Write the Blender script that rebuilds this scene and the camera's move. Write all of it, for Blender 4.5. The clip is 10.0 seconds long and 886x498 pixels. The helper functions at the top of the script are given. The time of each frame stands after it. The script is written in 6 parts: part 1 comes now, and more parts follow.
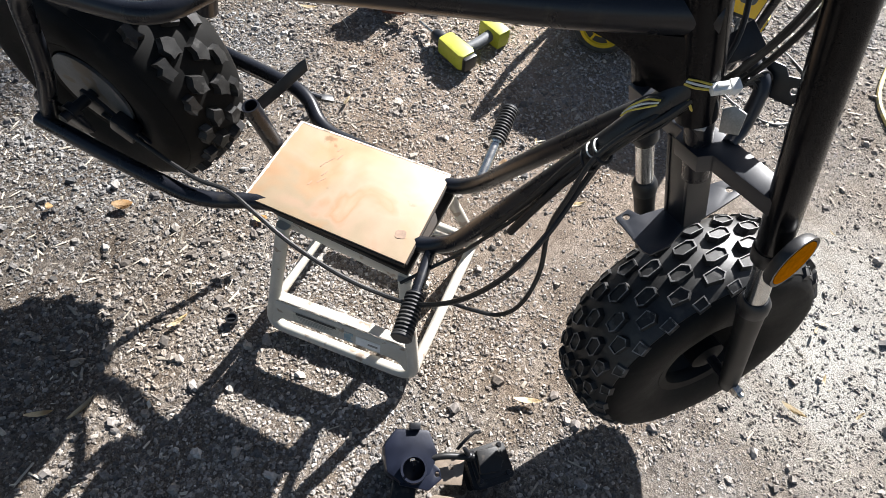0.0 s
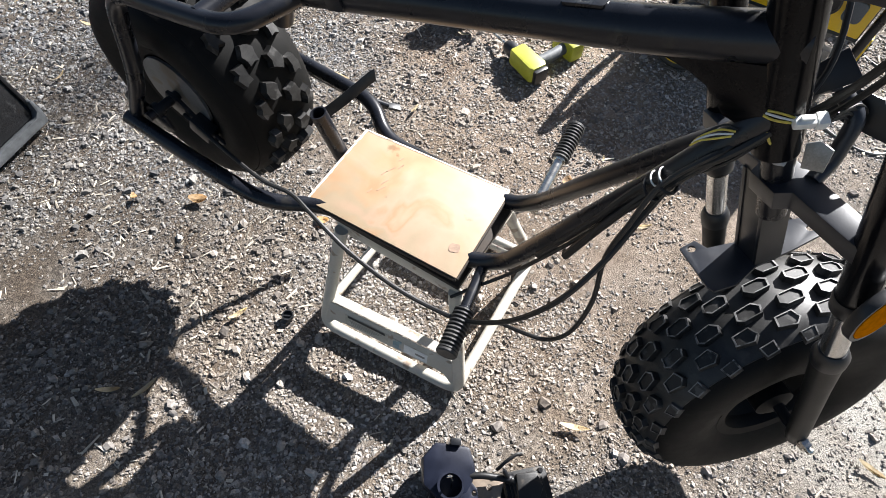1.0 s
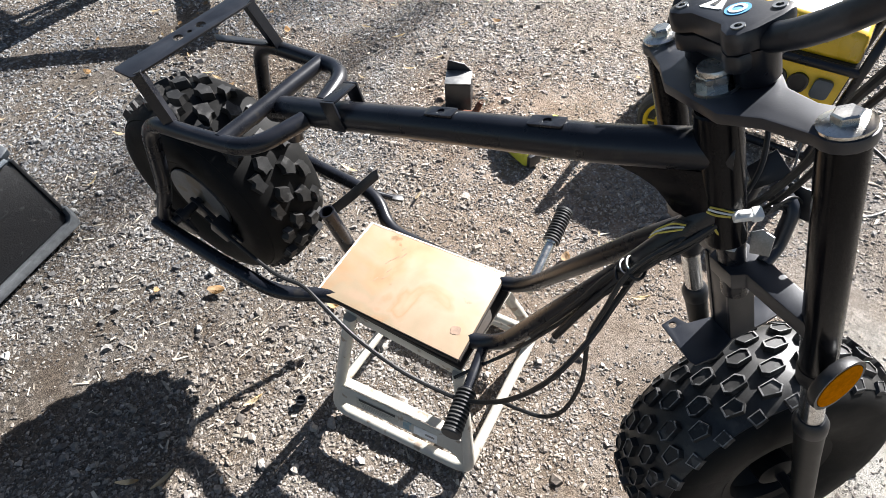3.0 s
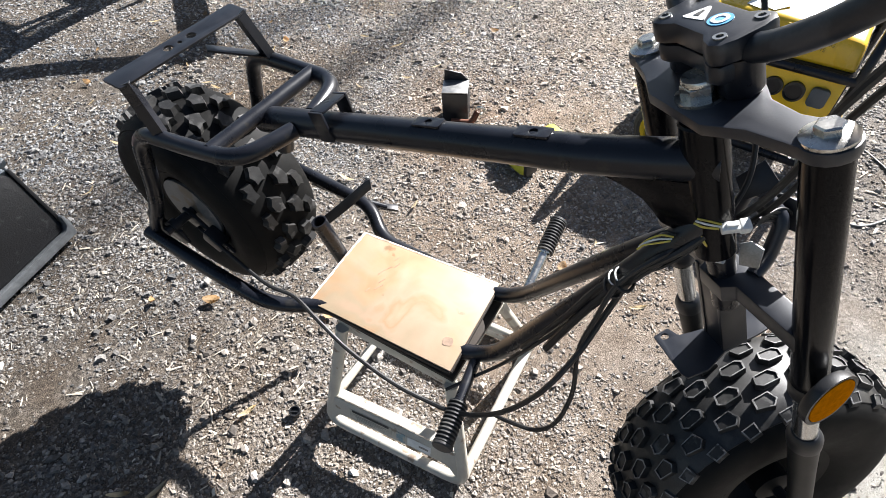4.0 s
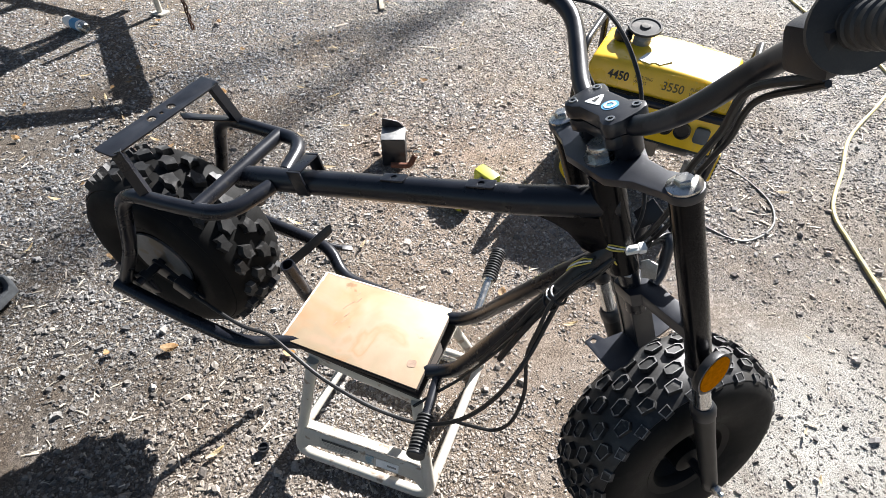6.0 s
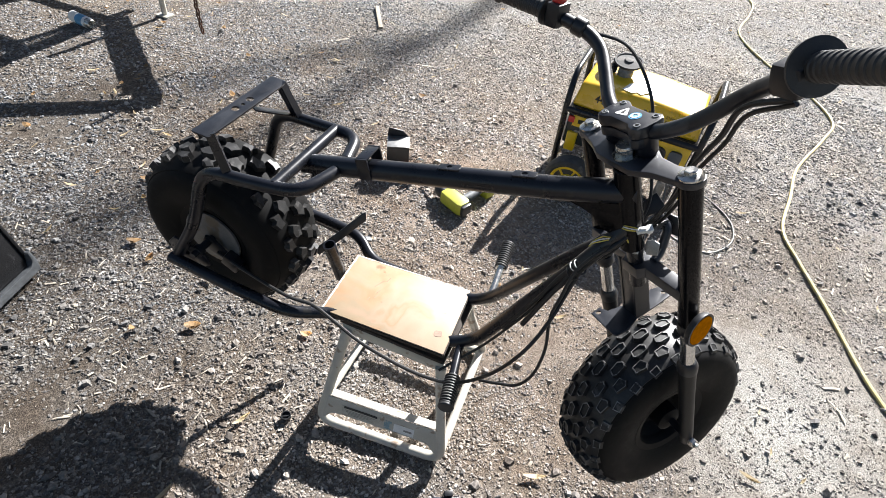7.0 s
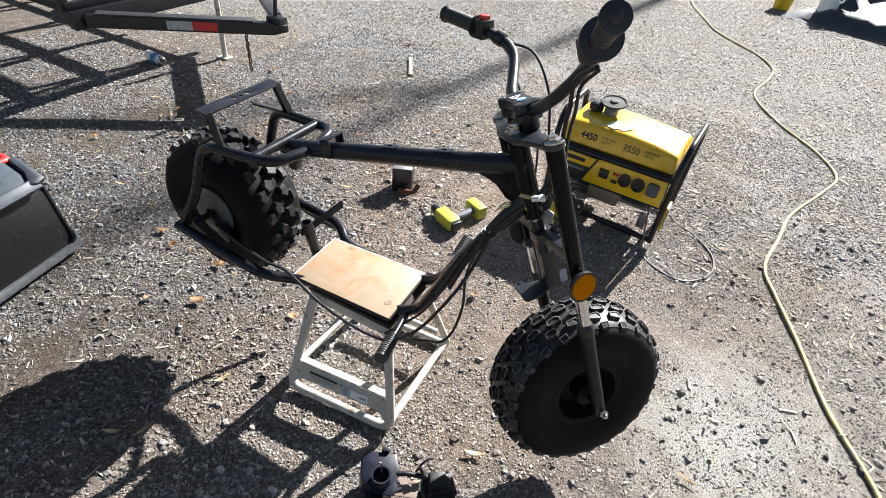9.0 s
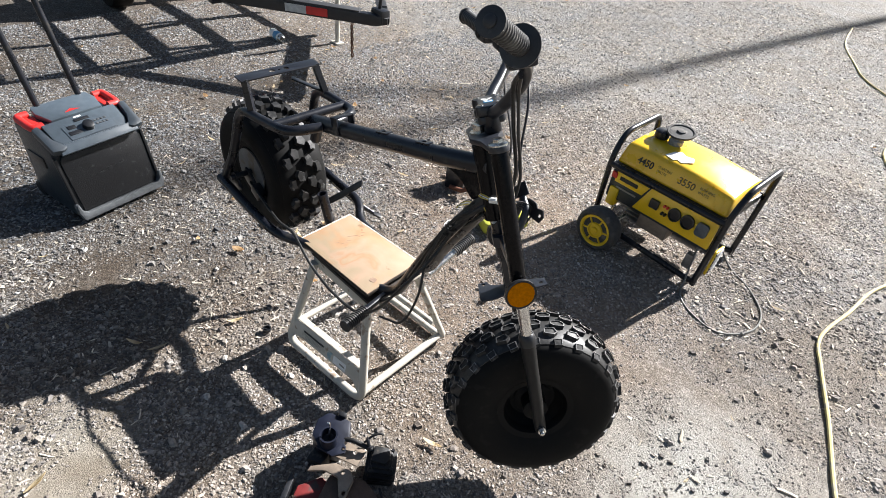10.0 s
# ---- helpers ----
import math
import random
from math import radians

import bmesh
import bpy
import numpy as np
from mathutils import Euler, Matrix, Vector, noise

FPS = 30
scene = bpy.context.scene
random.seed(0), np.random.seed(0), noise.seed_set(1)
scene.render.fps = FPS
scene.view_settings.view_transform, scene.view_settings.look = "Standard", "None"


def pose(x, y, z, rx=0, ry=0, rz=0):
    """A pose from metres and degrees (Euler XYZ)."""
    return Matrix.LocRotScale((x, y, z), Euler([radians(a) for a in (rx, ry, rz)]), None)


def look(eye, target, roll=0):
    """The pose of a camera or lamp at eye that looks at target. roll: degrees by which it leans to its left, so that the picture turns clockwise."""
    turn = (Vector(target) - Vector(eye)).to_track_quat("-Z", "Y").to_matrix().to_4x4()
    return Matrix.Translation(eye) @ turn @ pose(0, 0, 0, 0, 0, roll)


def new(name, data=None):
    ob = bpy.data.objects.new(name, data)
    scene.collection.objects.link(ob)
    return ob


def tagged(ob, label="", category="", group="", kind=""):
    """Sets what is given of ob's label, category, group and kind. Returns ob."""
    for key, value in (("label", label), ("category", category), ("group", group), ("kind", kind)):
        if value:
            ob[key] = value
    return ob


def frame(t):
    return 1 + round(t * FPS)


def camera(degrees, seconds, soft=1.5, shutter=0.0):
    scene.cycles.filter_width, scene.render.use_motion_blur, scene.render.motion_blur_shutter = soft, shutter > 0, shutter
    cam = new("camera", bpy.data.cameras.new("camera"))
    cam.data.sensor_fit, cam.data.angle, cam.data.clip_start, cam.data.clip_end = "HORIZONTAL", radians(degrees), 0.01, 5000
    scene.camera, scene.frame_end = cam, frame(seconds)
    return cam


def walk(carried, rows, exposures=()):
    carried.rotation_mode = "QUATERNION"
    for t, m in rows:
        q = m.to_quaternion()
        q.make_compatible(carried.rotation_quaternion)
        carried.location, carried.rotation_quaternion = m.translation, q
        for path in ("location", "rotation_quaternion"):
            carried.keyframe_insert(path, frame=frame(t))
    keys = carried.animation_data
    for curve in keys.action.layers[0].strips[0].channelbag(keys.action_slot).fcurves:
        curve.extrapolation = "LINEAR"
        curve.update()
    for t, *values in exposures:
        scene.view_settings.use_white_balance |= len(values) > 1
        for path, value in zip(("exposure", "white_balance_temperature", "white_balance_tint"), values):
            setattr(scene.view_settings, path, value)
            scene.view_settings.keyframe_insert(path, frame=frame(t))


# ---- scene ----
cam = camera(80.1, 10.0, 0.5)
PATH = [
    (0, (0.157, -0.329, 1.247), (-0.194, 0.612, -0.482), 6.4),
    (0.5, (0.115, -0.323, 1.25), (-0.369, 0.528, -0.494), 3.6),
    (1, (0.16, -0.306, 1.247), (-0.402, 0.539, -0.476), -0.8),
    (1.5, (0.148, -0.288, 1.258), (-0.449, 0.553, -0.456), -2.9),
    (2, (0.123, -0.303, 1.27), (-0.52, 0.551, -0.42), -2.2),
    (2.5, (0.158, -0.305, 1.309), (-0.542, 0.663, -0.295), -3.4),
    (2.7, (0.179, -0.308, 1.32), (-0.528, 0.686, -0.265), -4.8),
    (3.8, (0.203, -0.297, 1.313), (-0.534, 0.736, -0.233), -4.9),
    (4, (0.205, -0.291, 1.315), (-0.534, 0.735, -0.234), -5.2),
    (4.5, (0.189, -0.285, 1.314), (-0.514, 0.763, -0.238), -4.2),
    (5, (0.244, -0.293, 1.333), (-0.517, 0.784, -0.171), -6.1),
    (5.5, (0.195, -0.323, 1.349), (-0.474, 0.828, -0.144), -3.0),
    (6, (0.213, -0.398, 1.428), (-0.347, 0.836, -0.043), -0.1),
    (6.2, (0.199, -0.471, 1.457), (-0.32, 0.814, 0.015), 0.3),
    (7.3, (0.14, -0.639, 1.504), (-0.348, 0.688, 0.09), 9.5),
    (7.5, (0.197, -0.621, 1.498), (-0.517, 0.6, 0.085), 6.8),
    (7.7, (0.281, -0.584, 1.485), (-0.539, 0.598, 0.096), 6.0),
    (8, (0.381, -0.549, 1.505), (-0.521, 0.599, 0.138), 4.2),
    (8.5, (0.481, -0.617, 1.512), (-0.355, 0.637, 0.197), 1.0),
    (9, (0.501, -0.776, 1.501), (-0.185, 0.616, 0.239), 5.5),
    (9.5, (0.594, -0.789, 1.521), (-0.195, 0.491, 0.202), 5.4),
    (10, (0.802, -0.629, 1.532), (-0.202, 0.537, 0.254), 7.4),
]
EXPOSURES = [(0, 1.80), (1, 1.86), (2.5, 1.90), (5.5, 1.90), (7.5, 1.82), (9, 1.78), (10, 1.74)]
walk(cam, [(t, look(eye, target, roll)) for t, eye, target, roll in PATH], EXPOSURES)

# ---- world, sun, exposure ----
SUN_DIR = Vector((0.18, 1.0, 0.667)).normalized()   # towards the sun
world = bpy.data.worlds.new("sky_world")
scene.world = world
world.use_nodes = True
wn = world.node_tree.nodes
sky = wn.new("ShaderNodeTexSky")
sky.sky_type, sky.sun_disc = "NISHITA", False
sky.sun_elevation = math.asin(SUN_DIR.z)
sky.sun_rotation = math.atan2(SUN_DIR.x, SUN_DIR.y)
sky.dust_density = 1.5
wn["Background"].inputs[1].default_value = 0.030
world.node_tree.links.new(sky.outputs[0], wn["Background"].inputs[0])
sun_data = bpy.data.lights.new("sun", "SUN")
sun_data.energy, sun_data.angle, sun_data.color = 5.0, radians(0.55), (1.0, 0.988, 0.988)
sun = new("sun", sun_data)
sun.matrix_world = look((1.8, 10, 6.67), (0, 0, 0))


# ---- materials ----
def mat(name, base, rough=0.6, metal=0.0, vary=0.25, scale=40.0, fine=400.0, bump=0.15, tint=None, wear=None, wear_at=0.62, wear_scale=18.0,
        per_object=0.0, per_island=0.0, coat=0.0, spec=0.5):
    """A painted, metal, rubber or earthen surface: base colour broken up at two scales, fine bump, optional worn patches in another colour."""
    m = bpy.data.materials.new(name)
    m.use_nodes = True
    nt = m.node_tree
    n, l = nt.nodes, nt.links
    b = n["Principled BSDF"]
    b.inputs["Roughness"].default_value, b.inputs["Metallic"].default_value = rough, metal
    b.inputs["Specular IOR Level"].default_value = spec
    if coat:
        b.inputs["Coat Weight"].default_value = coat
    tc = n.new("ShaderNodeTexCoord")

    def noise_tex(s, detail=4.0):
        t = n.new("ShaderNodeTexNoise")
        t.inputs["Scale"].default_value, t.inputs["Detail"].default_value = s, detail
        l.new(tc.outputs["Object"], t.inputs["Vector"])
        return t

    big, small = noise_tex(scale), noise_tex(fine, 2.0)
    dark = tuple(c * (1 - vary) for c in base)
    lite = tint or tuple(min(1, c * (1 + vary)) for c in base)
    ramp = n.new("ShaderNodeMix")
    ramp.data_type = "RGBA"
    ramp.inputs[6].default_value, ramp.inputs[7].default_value = (*dark, 1), (*lite, 1)
    avg = n.new("ShaderNodeMath")
    avg.operation = "MULTIPLY_ADD"
    avg.inputs[1].default_value = 0.35
    half = n.new("ShaderNodeMath")
    half.operation = "MULTIPLY"
    half.inputs[1].default_value = 0.65
    l.new(big.outputs["Fac"], half.inputs[0])
    l.new(small.outputs["Fac"], avg.inputs[0])
    l.new(half.outputs[0], avg.inputs[2])
    sharp = n.new("ShaderNodeMapRange")
    sharp.inputs[1].default_value, sharp.inputs[2].default_value = 0.33, 0.67
    l.new(avg.outputs[0], sharp.inputs[0])
    l.new(sharp.outputs[0], ramp.inputs[0])
    col = ramp.outputs[2]
    if wear:
        w = noise_tex(wear_scale, 6.0)
        wr = n.new("ShaderNodeMapRange")
        wr.inputs[1].default_value, wr.inputs[2].default_value = wear_at, wear_at + 0.06
        l.new(w.outputs["Fac"], wr.inputs[0])
        wm = n.new("ShaderNodeMix")
        wm.data_type = "RGBA"
        wm.inputs[7].default_value = (*wear, 1)
        l.new(wr.outputs[0], wm.inputs[0])
        l.new(col, wm.inputs[6])
        col = wm.outputs[2]
    for weight, kind in ((per_object, "ShaderNodeObjectInfo"), (per_island, "ShaderNodeNewGeometry")):
        if weight:
            info = n.new(kind)
            mr = n.new("ShaderNodeMapRange")
            mr.inputs[3].default_value, mr.inputs[4].default_value = 1 - weight, 1 + weight
            l.new(info.outputs["Random" if kind == "ShaderNodeObjectInfo" else "Random Per Island"], mr.inputs[0])
            hs = n.new("ShaderNodeHueSaturation")
            l.new(col, hs.inputs["Color"])
            l.new(mr.outputs[0], hs.inputs["Value"])
            col = hs.outputs[0]
    l.new(col, b.inputs["Base Color"])
    rv = n.new("ShaderNodeMapRange")
    rv.inputs[3].default_value, rv.inputs[4].default_value = max(0.03, rough - 0.1), min(1, rough + 0.1)
    l.new(big.outputs["Fac"], rv.inputs[0])
    l.new(rv.outputs[0], b.inputs["Roughness"])
    if bump:
        bp = n.new("ShaderNodeBump")
        bp.inputs["Strength"].default_value, bp.inputs["Distance"].default_value = bump, 0.002
        l.new(avg.outputs[0], bp.inputs["Height"])
        l.new(bp.outputs[0], b.inputs["Normal"])
    return m


BLACK_PAINT = mat("black_frame_paint", (0.0088, 0.0097, 0.0132), 0.29, 0, 0.35, 25, 500, 0.06, wear=(0.022, 0.021, 0.020), wear_at=0.62, wear_scale=26, spec=0.38)
FORK_BLACK = mat("gloss_black_fork_paint", (0.004, 0.004, 0.005), 0.2, 0, 0.35, 25, 500, 0.03, wear=(0.010, 0.0095, 0.009), wear_at=0.62, spec=0.14)
BAR_BLACK = mat("worn_satin_bar_paint", (0.011, 0.0125, 0.0165), 0.34, 0, 0.35, 30, 500, 0.08, wear=(0.035, 0.036, 0.04), wear_at=0.6)
SATIN_BLACK = mat("satin_black_bracket", (0.010, 0.011, 0.014), 0.36, 0, 0.3, 30, 600, 0.08)
RIM_BLACK = mat("matt_black_wheel_steel", (0.004, 0.004, 0.004), 0.6, 0, 0.3, 30, 500, 0.1, wear=(0.012, 0.01, 0.008), spec=0.15)
RUBBER = mat("tyre_rubber", (0.0045, 0.0044, 0.0042), 0.65, 0, 0.35, 35, 700, 0.25, wear=(0.009, 0.008, 0.0075), wear_at=0.6, wear_scale=30, spec=0.14)
TREAD_BASE = mat("dusty_tread_base", (0.019, 0.0185, 0.018), 0.45, 0, 0.5, 45, 600, 0.25, wear=(0.035, 0.033, 0.03), wear_at=0.56, wear_scale=25, spec=0.4)
KNOB_RUBBER = mat("tread_rubber", (0.019, 0.0185, 0.018), 0.5, 0, 0.45, 60, 700, 0.3, wear=(0.06, 0.058, 0.056), wear_at=0.56, wear_scale=38, spec=0.3)
KNOB_EDGE = mat("scuffed_tread_edge", (0.14, 0.138, 0.135), 0.6, 0, 0.5, 80, 700, 0.3, wear=(0.022, 0.022, 0.022), wear_at=0.5, wear_scale=70)
GRIP_RUBBER = mat("grip_rubber", (0.026, 0.0255, 0.025), 0.5, 0, 0.3, 60, 700, 0.15, wear=(0.08, 0.077, 0.07), wear_at=0.58)
BLACK_PLASTIC = mat("black_plastic", (0.0105, 0.0112, 0.0132), 0.4, 0, 0.3, 50, 800, 0.15)
CHROME = mat("chrome_stanchion", (0.62, 0.62, 0.61), 0.22, 1.0, 0.15, 20, 300, 0.02)
STEEL = mat("zinc_steel", (0.5, 0.49, 0.46), 0.27, 1.0, 0.3, 60, 500, 0.1, wear=(0.3, 0.24, 0.18), wear_at=0.66)
ALU = mat("cast_aluminium", (0.30, 0.30, 0.295), 0.5, 0.85, 0.25, 50, 500, 0.15)
DARK_ALU = mat("grey_fork_slider", (0.016, 0.0155, 0.0145), 0.45, 0.0, 0.25, 40, 500, 0.08, spec=0.22)
def plate_material():
    """Bare steel sheet with patchy tan, orange and grey-green rust bloom and dark scuffs."""
    m = mat("rusty_tan_plate", (0.325, 0.225, 0.152), 0.5, 0, 0.06, 30, 500, 0.05, wear=(0.20, 0.125, 0.075), wear_at=0.70, wear_scale=22)
    n, l = m.node_tree.nodes, m.node_tree.links
    b = n["Principled BSDF"]
    under = b.inputs["Base Color"].links[0].from_socket
    tc = n.new("ShaderNodeTexCoord")
    cloud = n.new("ShaderNodeTexNoise")
    cloud.inputs["Scale"].default_value, cloud.inputs["Detail"].default_value, cloud.inputs["Distortion"].default_value = 8.0, 3.5, 0.6
    l.new(tc.outputs["Object"], cloud.inputs["Vector"])
    ramp = n.new("ShaderNodeValToRGB")
    ramp.color_ramp.elements[0].position, ramp.color_ramp.elements[1].position = 0.30, 0.72
    ramp.color_ramp.elements[0].color, ramp.color_ramp.elements[1].color = (0.98, 0.80, 0.62, 1), (1.0, 1.14, 1.12, 1)
    for at, c in ((0.42, (1.06, 0.98, 0.84)), (0.50, (0.94, 1.04, 1.0)), (0.57, (1.1, 1.1, 1.1)), (0.64, (1.06, 0.90, 0.76))):
        ramp.color_ramp.elements.new(at).color = (*c, 1)
    l.new(cloud.outputs["Fac"], ramp.inputs[0])
    mul = n.new("ShaderNodeMix")
    mul.data_type, mul.blend_type = "RGBA", "MULTIPLY"
    mul.inputs[0].default_value = 1.0
    l.new(under, mul.inputs[6])
    l.new(ramp.outputs[0], mul.inputs[7])
    l.new(mul.outputs[2], b.inputs["Base Color"])
    return m


RUST_PLATE = plate_material()
PALE_STRIP = mat("whitish_edge_strip", (0.62, 0.60, 0.56), 0.8, 0, 0.12, 60, 400, 0.2, wear=(0.35, 0.28, 0.22), wear_at=0.58, wear_scale=60)
DARK_WOOD = mat("dark_plywood_edge", (0.03, 0.022, 0.016), 0.8, 0, 0.4, 40, 300, 0.3)
CREAM = mat("cream_enamel", (0.45, 0.425, 0.365), 0.42, 0, 0.1, 20, 300, 0.05, wear=(0.26, 0.20, 0.15), wear_at=0.6, wear_scale=30)
AMBER = mat("amber_reflector", (0.55, 0.17, 0.002), 0.3, 0, 0.2, 150, 900, 0.3, spec=0.0)
YELLOW = mat("generator_yellow", (0.72, 0.47, 0.012), 0.32, 0, 0.08, 12, 300, 0.02, wear=(0.6, 0.42, 0.08), wear_at=0.68, spec=0.6)
DUSTY_TYRE = mat("dusty_grey_rubber", (0.05, 0.048, 0.045), 0.8, 0, 0.35, 40, 400, 0.2, wear=(0.11, 0.10, 0.09), wear_at=0.58)
WHEEL_YELLOW = mat("yellow_plastic_rim", (0.68, 0.46, 0.015), 0.5, 0, 0.12, 20, 300, 0.05)
TANK_YELLOW = mat("dusty_yellow_tank", (0.74, 0.45, 0.012), 0.29, 0, 0.08, 12, 300, 0.02, wear=(0.6, 0.42, 0.08), wear_at=0.68, spec=0.78)
LIME = mat("lime_tool_plastic", (0.36, 0.37, 0.035), 0.5, 0, 0.15, 40, 500, 0.1)
GREY_PLASTIC = mat("charcoal_plastic", (0.014, 0.022, 0.030), 0.4, 0, 0.25, 60, 900, 0.25)
EAR_GREY = mat("dark_slate_plastic", (0.036, 0.046, 0.056), 0.45, 0, 0.2, 40, 800, 0.15, wear=(0.09, 0.10, 0.11), wear_at=0.64)
SLATE = mat("slate_blue_plastic", (0.066, 0.084, 0.10), 0.4, 0, 0.15, 40, 800, 0.1)
TRIM_GREY = mat("grey_foot_trim", (0.085, 0.091, 0.097), 0.6, 0, 0.3, 60, 700, 0.3)
RED = mat("red_plastic", (0.55, 0.025, 0.02), 0.45, 0, 0.12, 40, 500, 0.05)
RED_PAINT = mat("red_engine_paint", (0.13, 0.010, 0.009), 0.5, 0, 0.3, 30, 400, 0.08, wear=(0.05, 0.03, 0.025), wear_at=0.55)
WHITE_LABEL = mat("white_sticker", (0.72, 0.72, 0.7), 0.5, 0, 0.1, 60, 400, 0.02)
FADED_BLUE = mat("faded_blue_sticker", (0.22, 0.32, 0.36), 0.6, 0, 0.3, 60, 400, 0.02, wear=(0.42, 0.4, 0.35), wear_at=0.5, wear_scale=60)
BLUE_LABEL = mat("blue_sticker", (0.06, 0.25, 0.45), 0.5, 0, 0.1, 60, 400, 0.02)
PRINT = mat("black_print", (0.012, 0.012, 0.012), 0.6, 0, 0.1, 60, 400, 0.0)
FADED_PRINT = mat("faded_brown_print", (0.12, 0.09, 0.02), 0.6, 0, 0.2, 60, 400, 0.0)
GREY_PRINT = mat("grey_print", (0.24, 0.23, 0.21), 0.6, 0, 0.1, 60, 400, 0.0)
CABLE = mat("black_cable", (0.008, 0.008, 0.008), 0.5, 0, 0.25, 60, 500, 0.05)
CORD_YELLOW = mat("yellow_cord", (0.55, 0.46, 0.20), 0.55, 0, 0.2, 20, 500, 0.05, wear=(0.4, 0.36, 0.24), wear_at=0.55)
CORD_GREY = mat("grey_cord", (0.12, 0.12, 0.11), 0.55, 0, 0.2, 30, 500, 0.05)
WIRE_YELLOW = mat("yellow_wire", (0.65, 0.5, 0.08), 0.5, 0, 0.1, 60, 500, 0.0)
WHITE_PLASTIC = mat("white_connector", (0.82, 0.81, 0.77), 0.45, 0, 0.12, 60, 500, 0.05)
GREY_CONNECTOR = mat("grey_connector", (0.42, 0.43, 0.43), 0.5, 0, 0.15, 60, 500, 0.05)
LEAF = mat("dry_leaf", (0.33, 0.21, 0.10), 0.7, 0, 0.3, 50, 300, 0.2, per_object=0.35)
PALE_LEAF = mat("pale_dry_leaf", (0.46, 0.37, 0.23), 0.7, 0, 0.2, 50, 300, 0.2, per_object=0.25)
WOOD_GREY = mat("weathered_wood", (0.32, 0.28, 0.22), 0.85, 0, 0.3, 60, 300, 0.3)
CHIP = mat("pale_wood_chip", (0.41, 0.36, 0.285), 0.8, 0, 0.25, 90, 400, 0.2, per_island=0.55)
BARK = mat("grey_bark", (0.12, 0.1, 0.085), 0.9, 0, 0.35, 12, 120, 0.6)
GAUGE_GREY = mat("gauge_grey", (0.22, 0.215, 0.20), 0.45, 0, 0.3, 40, 500, 0.1)
SLATE_PAINT = mat("slate_grey_bracket_paint", (0.012, 0.014, 0.020), 0.4, 0, 0.25, 30, 600, 0.06, spec=0.6)
TARP = mat("dark_blue_tarp", (0.028, 0.035, 0.042), 0.45, 0, 0.3, 8, 90, 0.3)
DULL_STEEL = mat("dull_disc_steel", (0.17, 0.17, 0.168), 0.4, 0.4, 0.3, 30, 400, 0.1, wear=(0.16, 0.13, 0.10), wear_at=0.58)
OILED_STEEL = mat("oily_dark_steel", (0.016, 0.016, 0.018), 0.35, 0.3, 0.4, 40, 500, 0.1)
TAN = mat("tan_cast_metal", (0.24, 0.19, 0.145), 0.6, 0.3, 0.25, 40, 400, 0.15)


# tint along y: brightening by scattered sunlight, painted into ground and stones
SUN_SCATTER_TONE = ((0.12, (1.0, 1.0, 1.0)), (0.27, (1.28, 1.27, 1.26)), (0.55, (1.27, 1.29, 1.30)), (0.85, (1.02, 1.05, 1.08)))


# damp or worn patches of the yard: centre, inner and outer radius, tint
PATCHES = ((-1.05, -0.32, 0.25, 0.75, (0.75, 0.735, 0.72)), (0.88, 1.68, 0.3, 0.85, (0.76, 0.765, 0.775)), (-1.6, 1.0, 0.1, 0.5, (0.84, 0.75, 0.66)), (-0.75, 1.25, 0.0, 0.4, (0.92, 0.82, 0.74)))


def tint_patches(nt, coord, col):
    """Lays the patches over a colour, with edges broken up by a noise."""
    n, l = nt.nodes, nt.links
    ragged = n.new("ShaderNodeTexNoise")
    ragged.inputs["Scale"].default_value, ragged.inputs["Detail"].default_value = 6.0, 6.0
    l.new(coord, ragged.inputs["Vector"])
    for x, y, inner, outer, tint in PATCHES:
        dist = n.new("ShaderNodeVectorMath")
        dist.operation = "DISTANCE"
        dist.inputs[1].default_value = (x, y, 0.0)
        l.new(coord, dist.inputs[0])
        uneven = n.new("ShaderNodeMath")
        uneven.operation = "MULTIPLY_ADD"
        uneven.inputs[1].default_value = 0.9
        l.new(ragged.outputs["Fac"], uneven.inputs[0])
        l.new(dist.outputs["Value"], uneven.inputs[2])
        fade = n.new("ShaderNodeMapRange")
        for i, v in enumerate((inner + 0.45, outer + 0.45, 1.0, 0.0)):
            fade.inputs[i + 1].default_value = v
        l.new(uneven.outputs[0], fade.inputs[0])
        mx = n.new("ShaderNodeMix")
        mx.data_type, mx.blend_type = "RGBA", "MULTIPLY"
        mx.inputs[7].default_value = (*tint, 1)
        l.new(fade.outputs[0], mx.inputs[0])
        l.new(col, mx.inputs[6])
        col = mx.outputs[2]
    return col


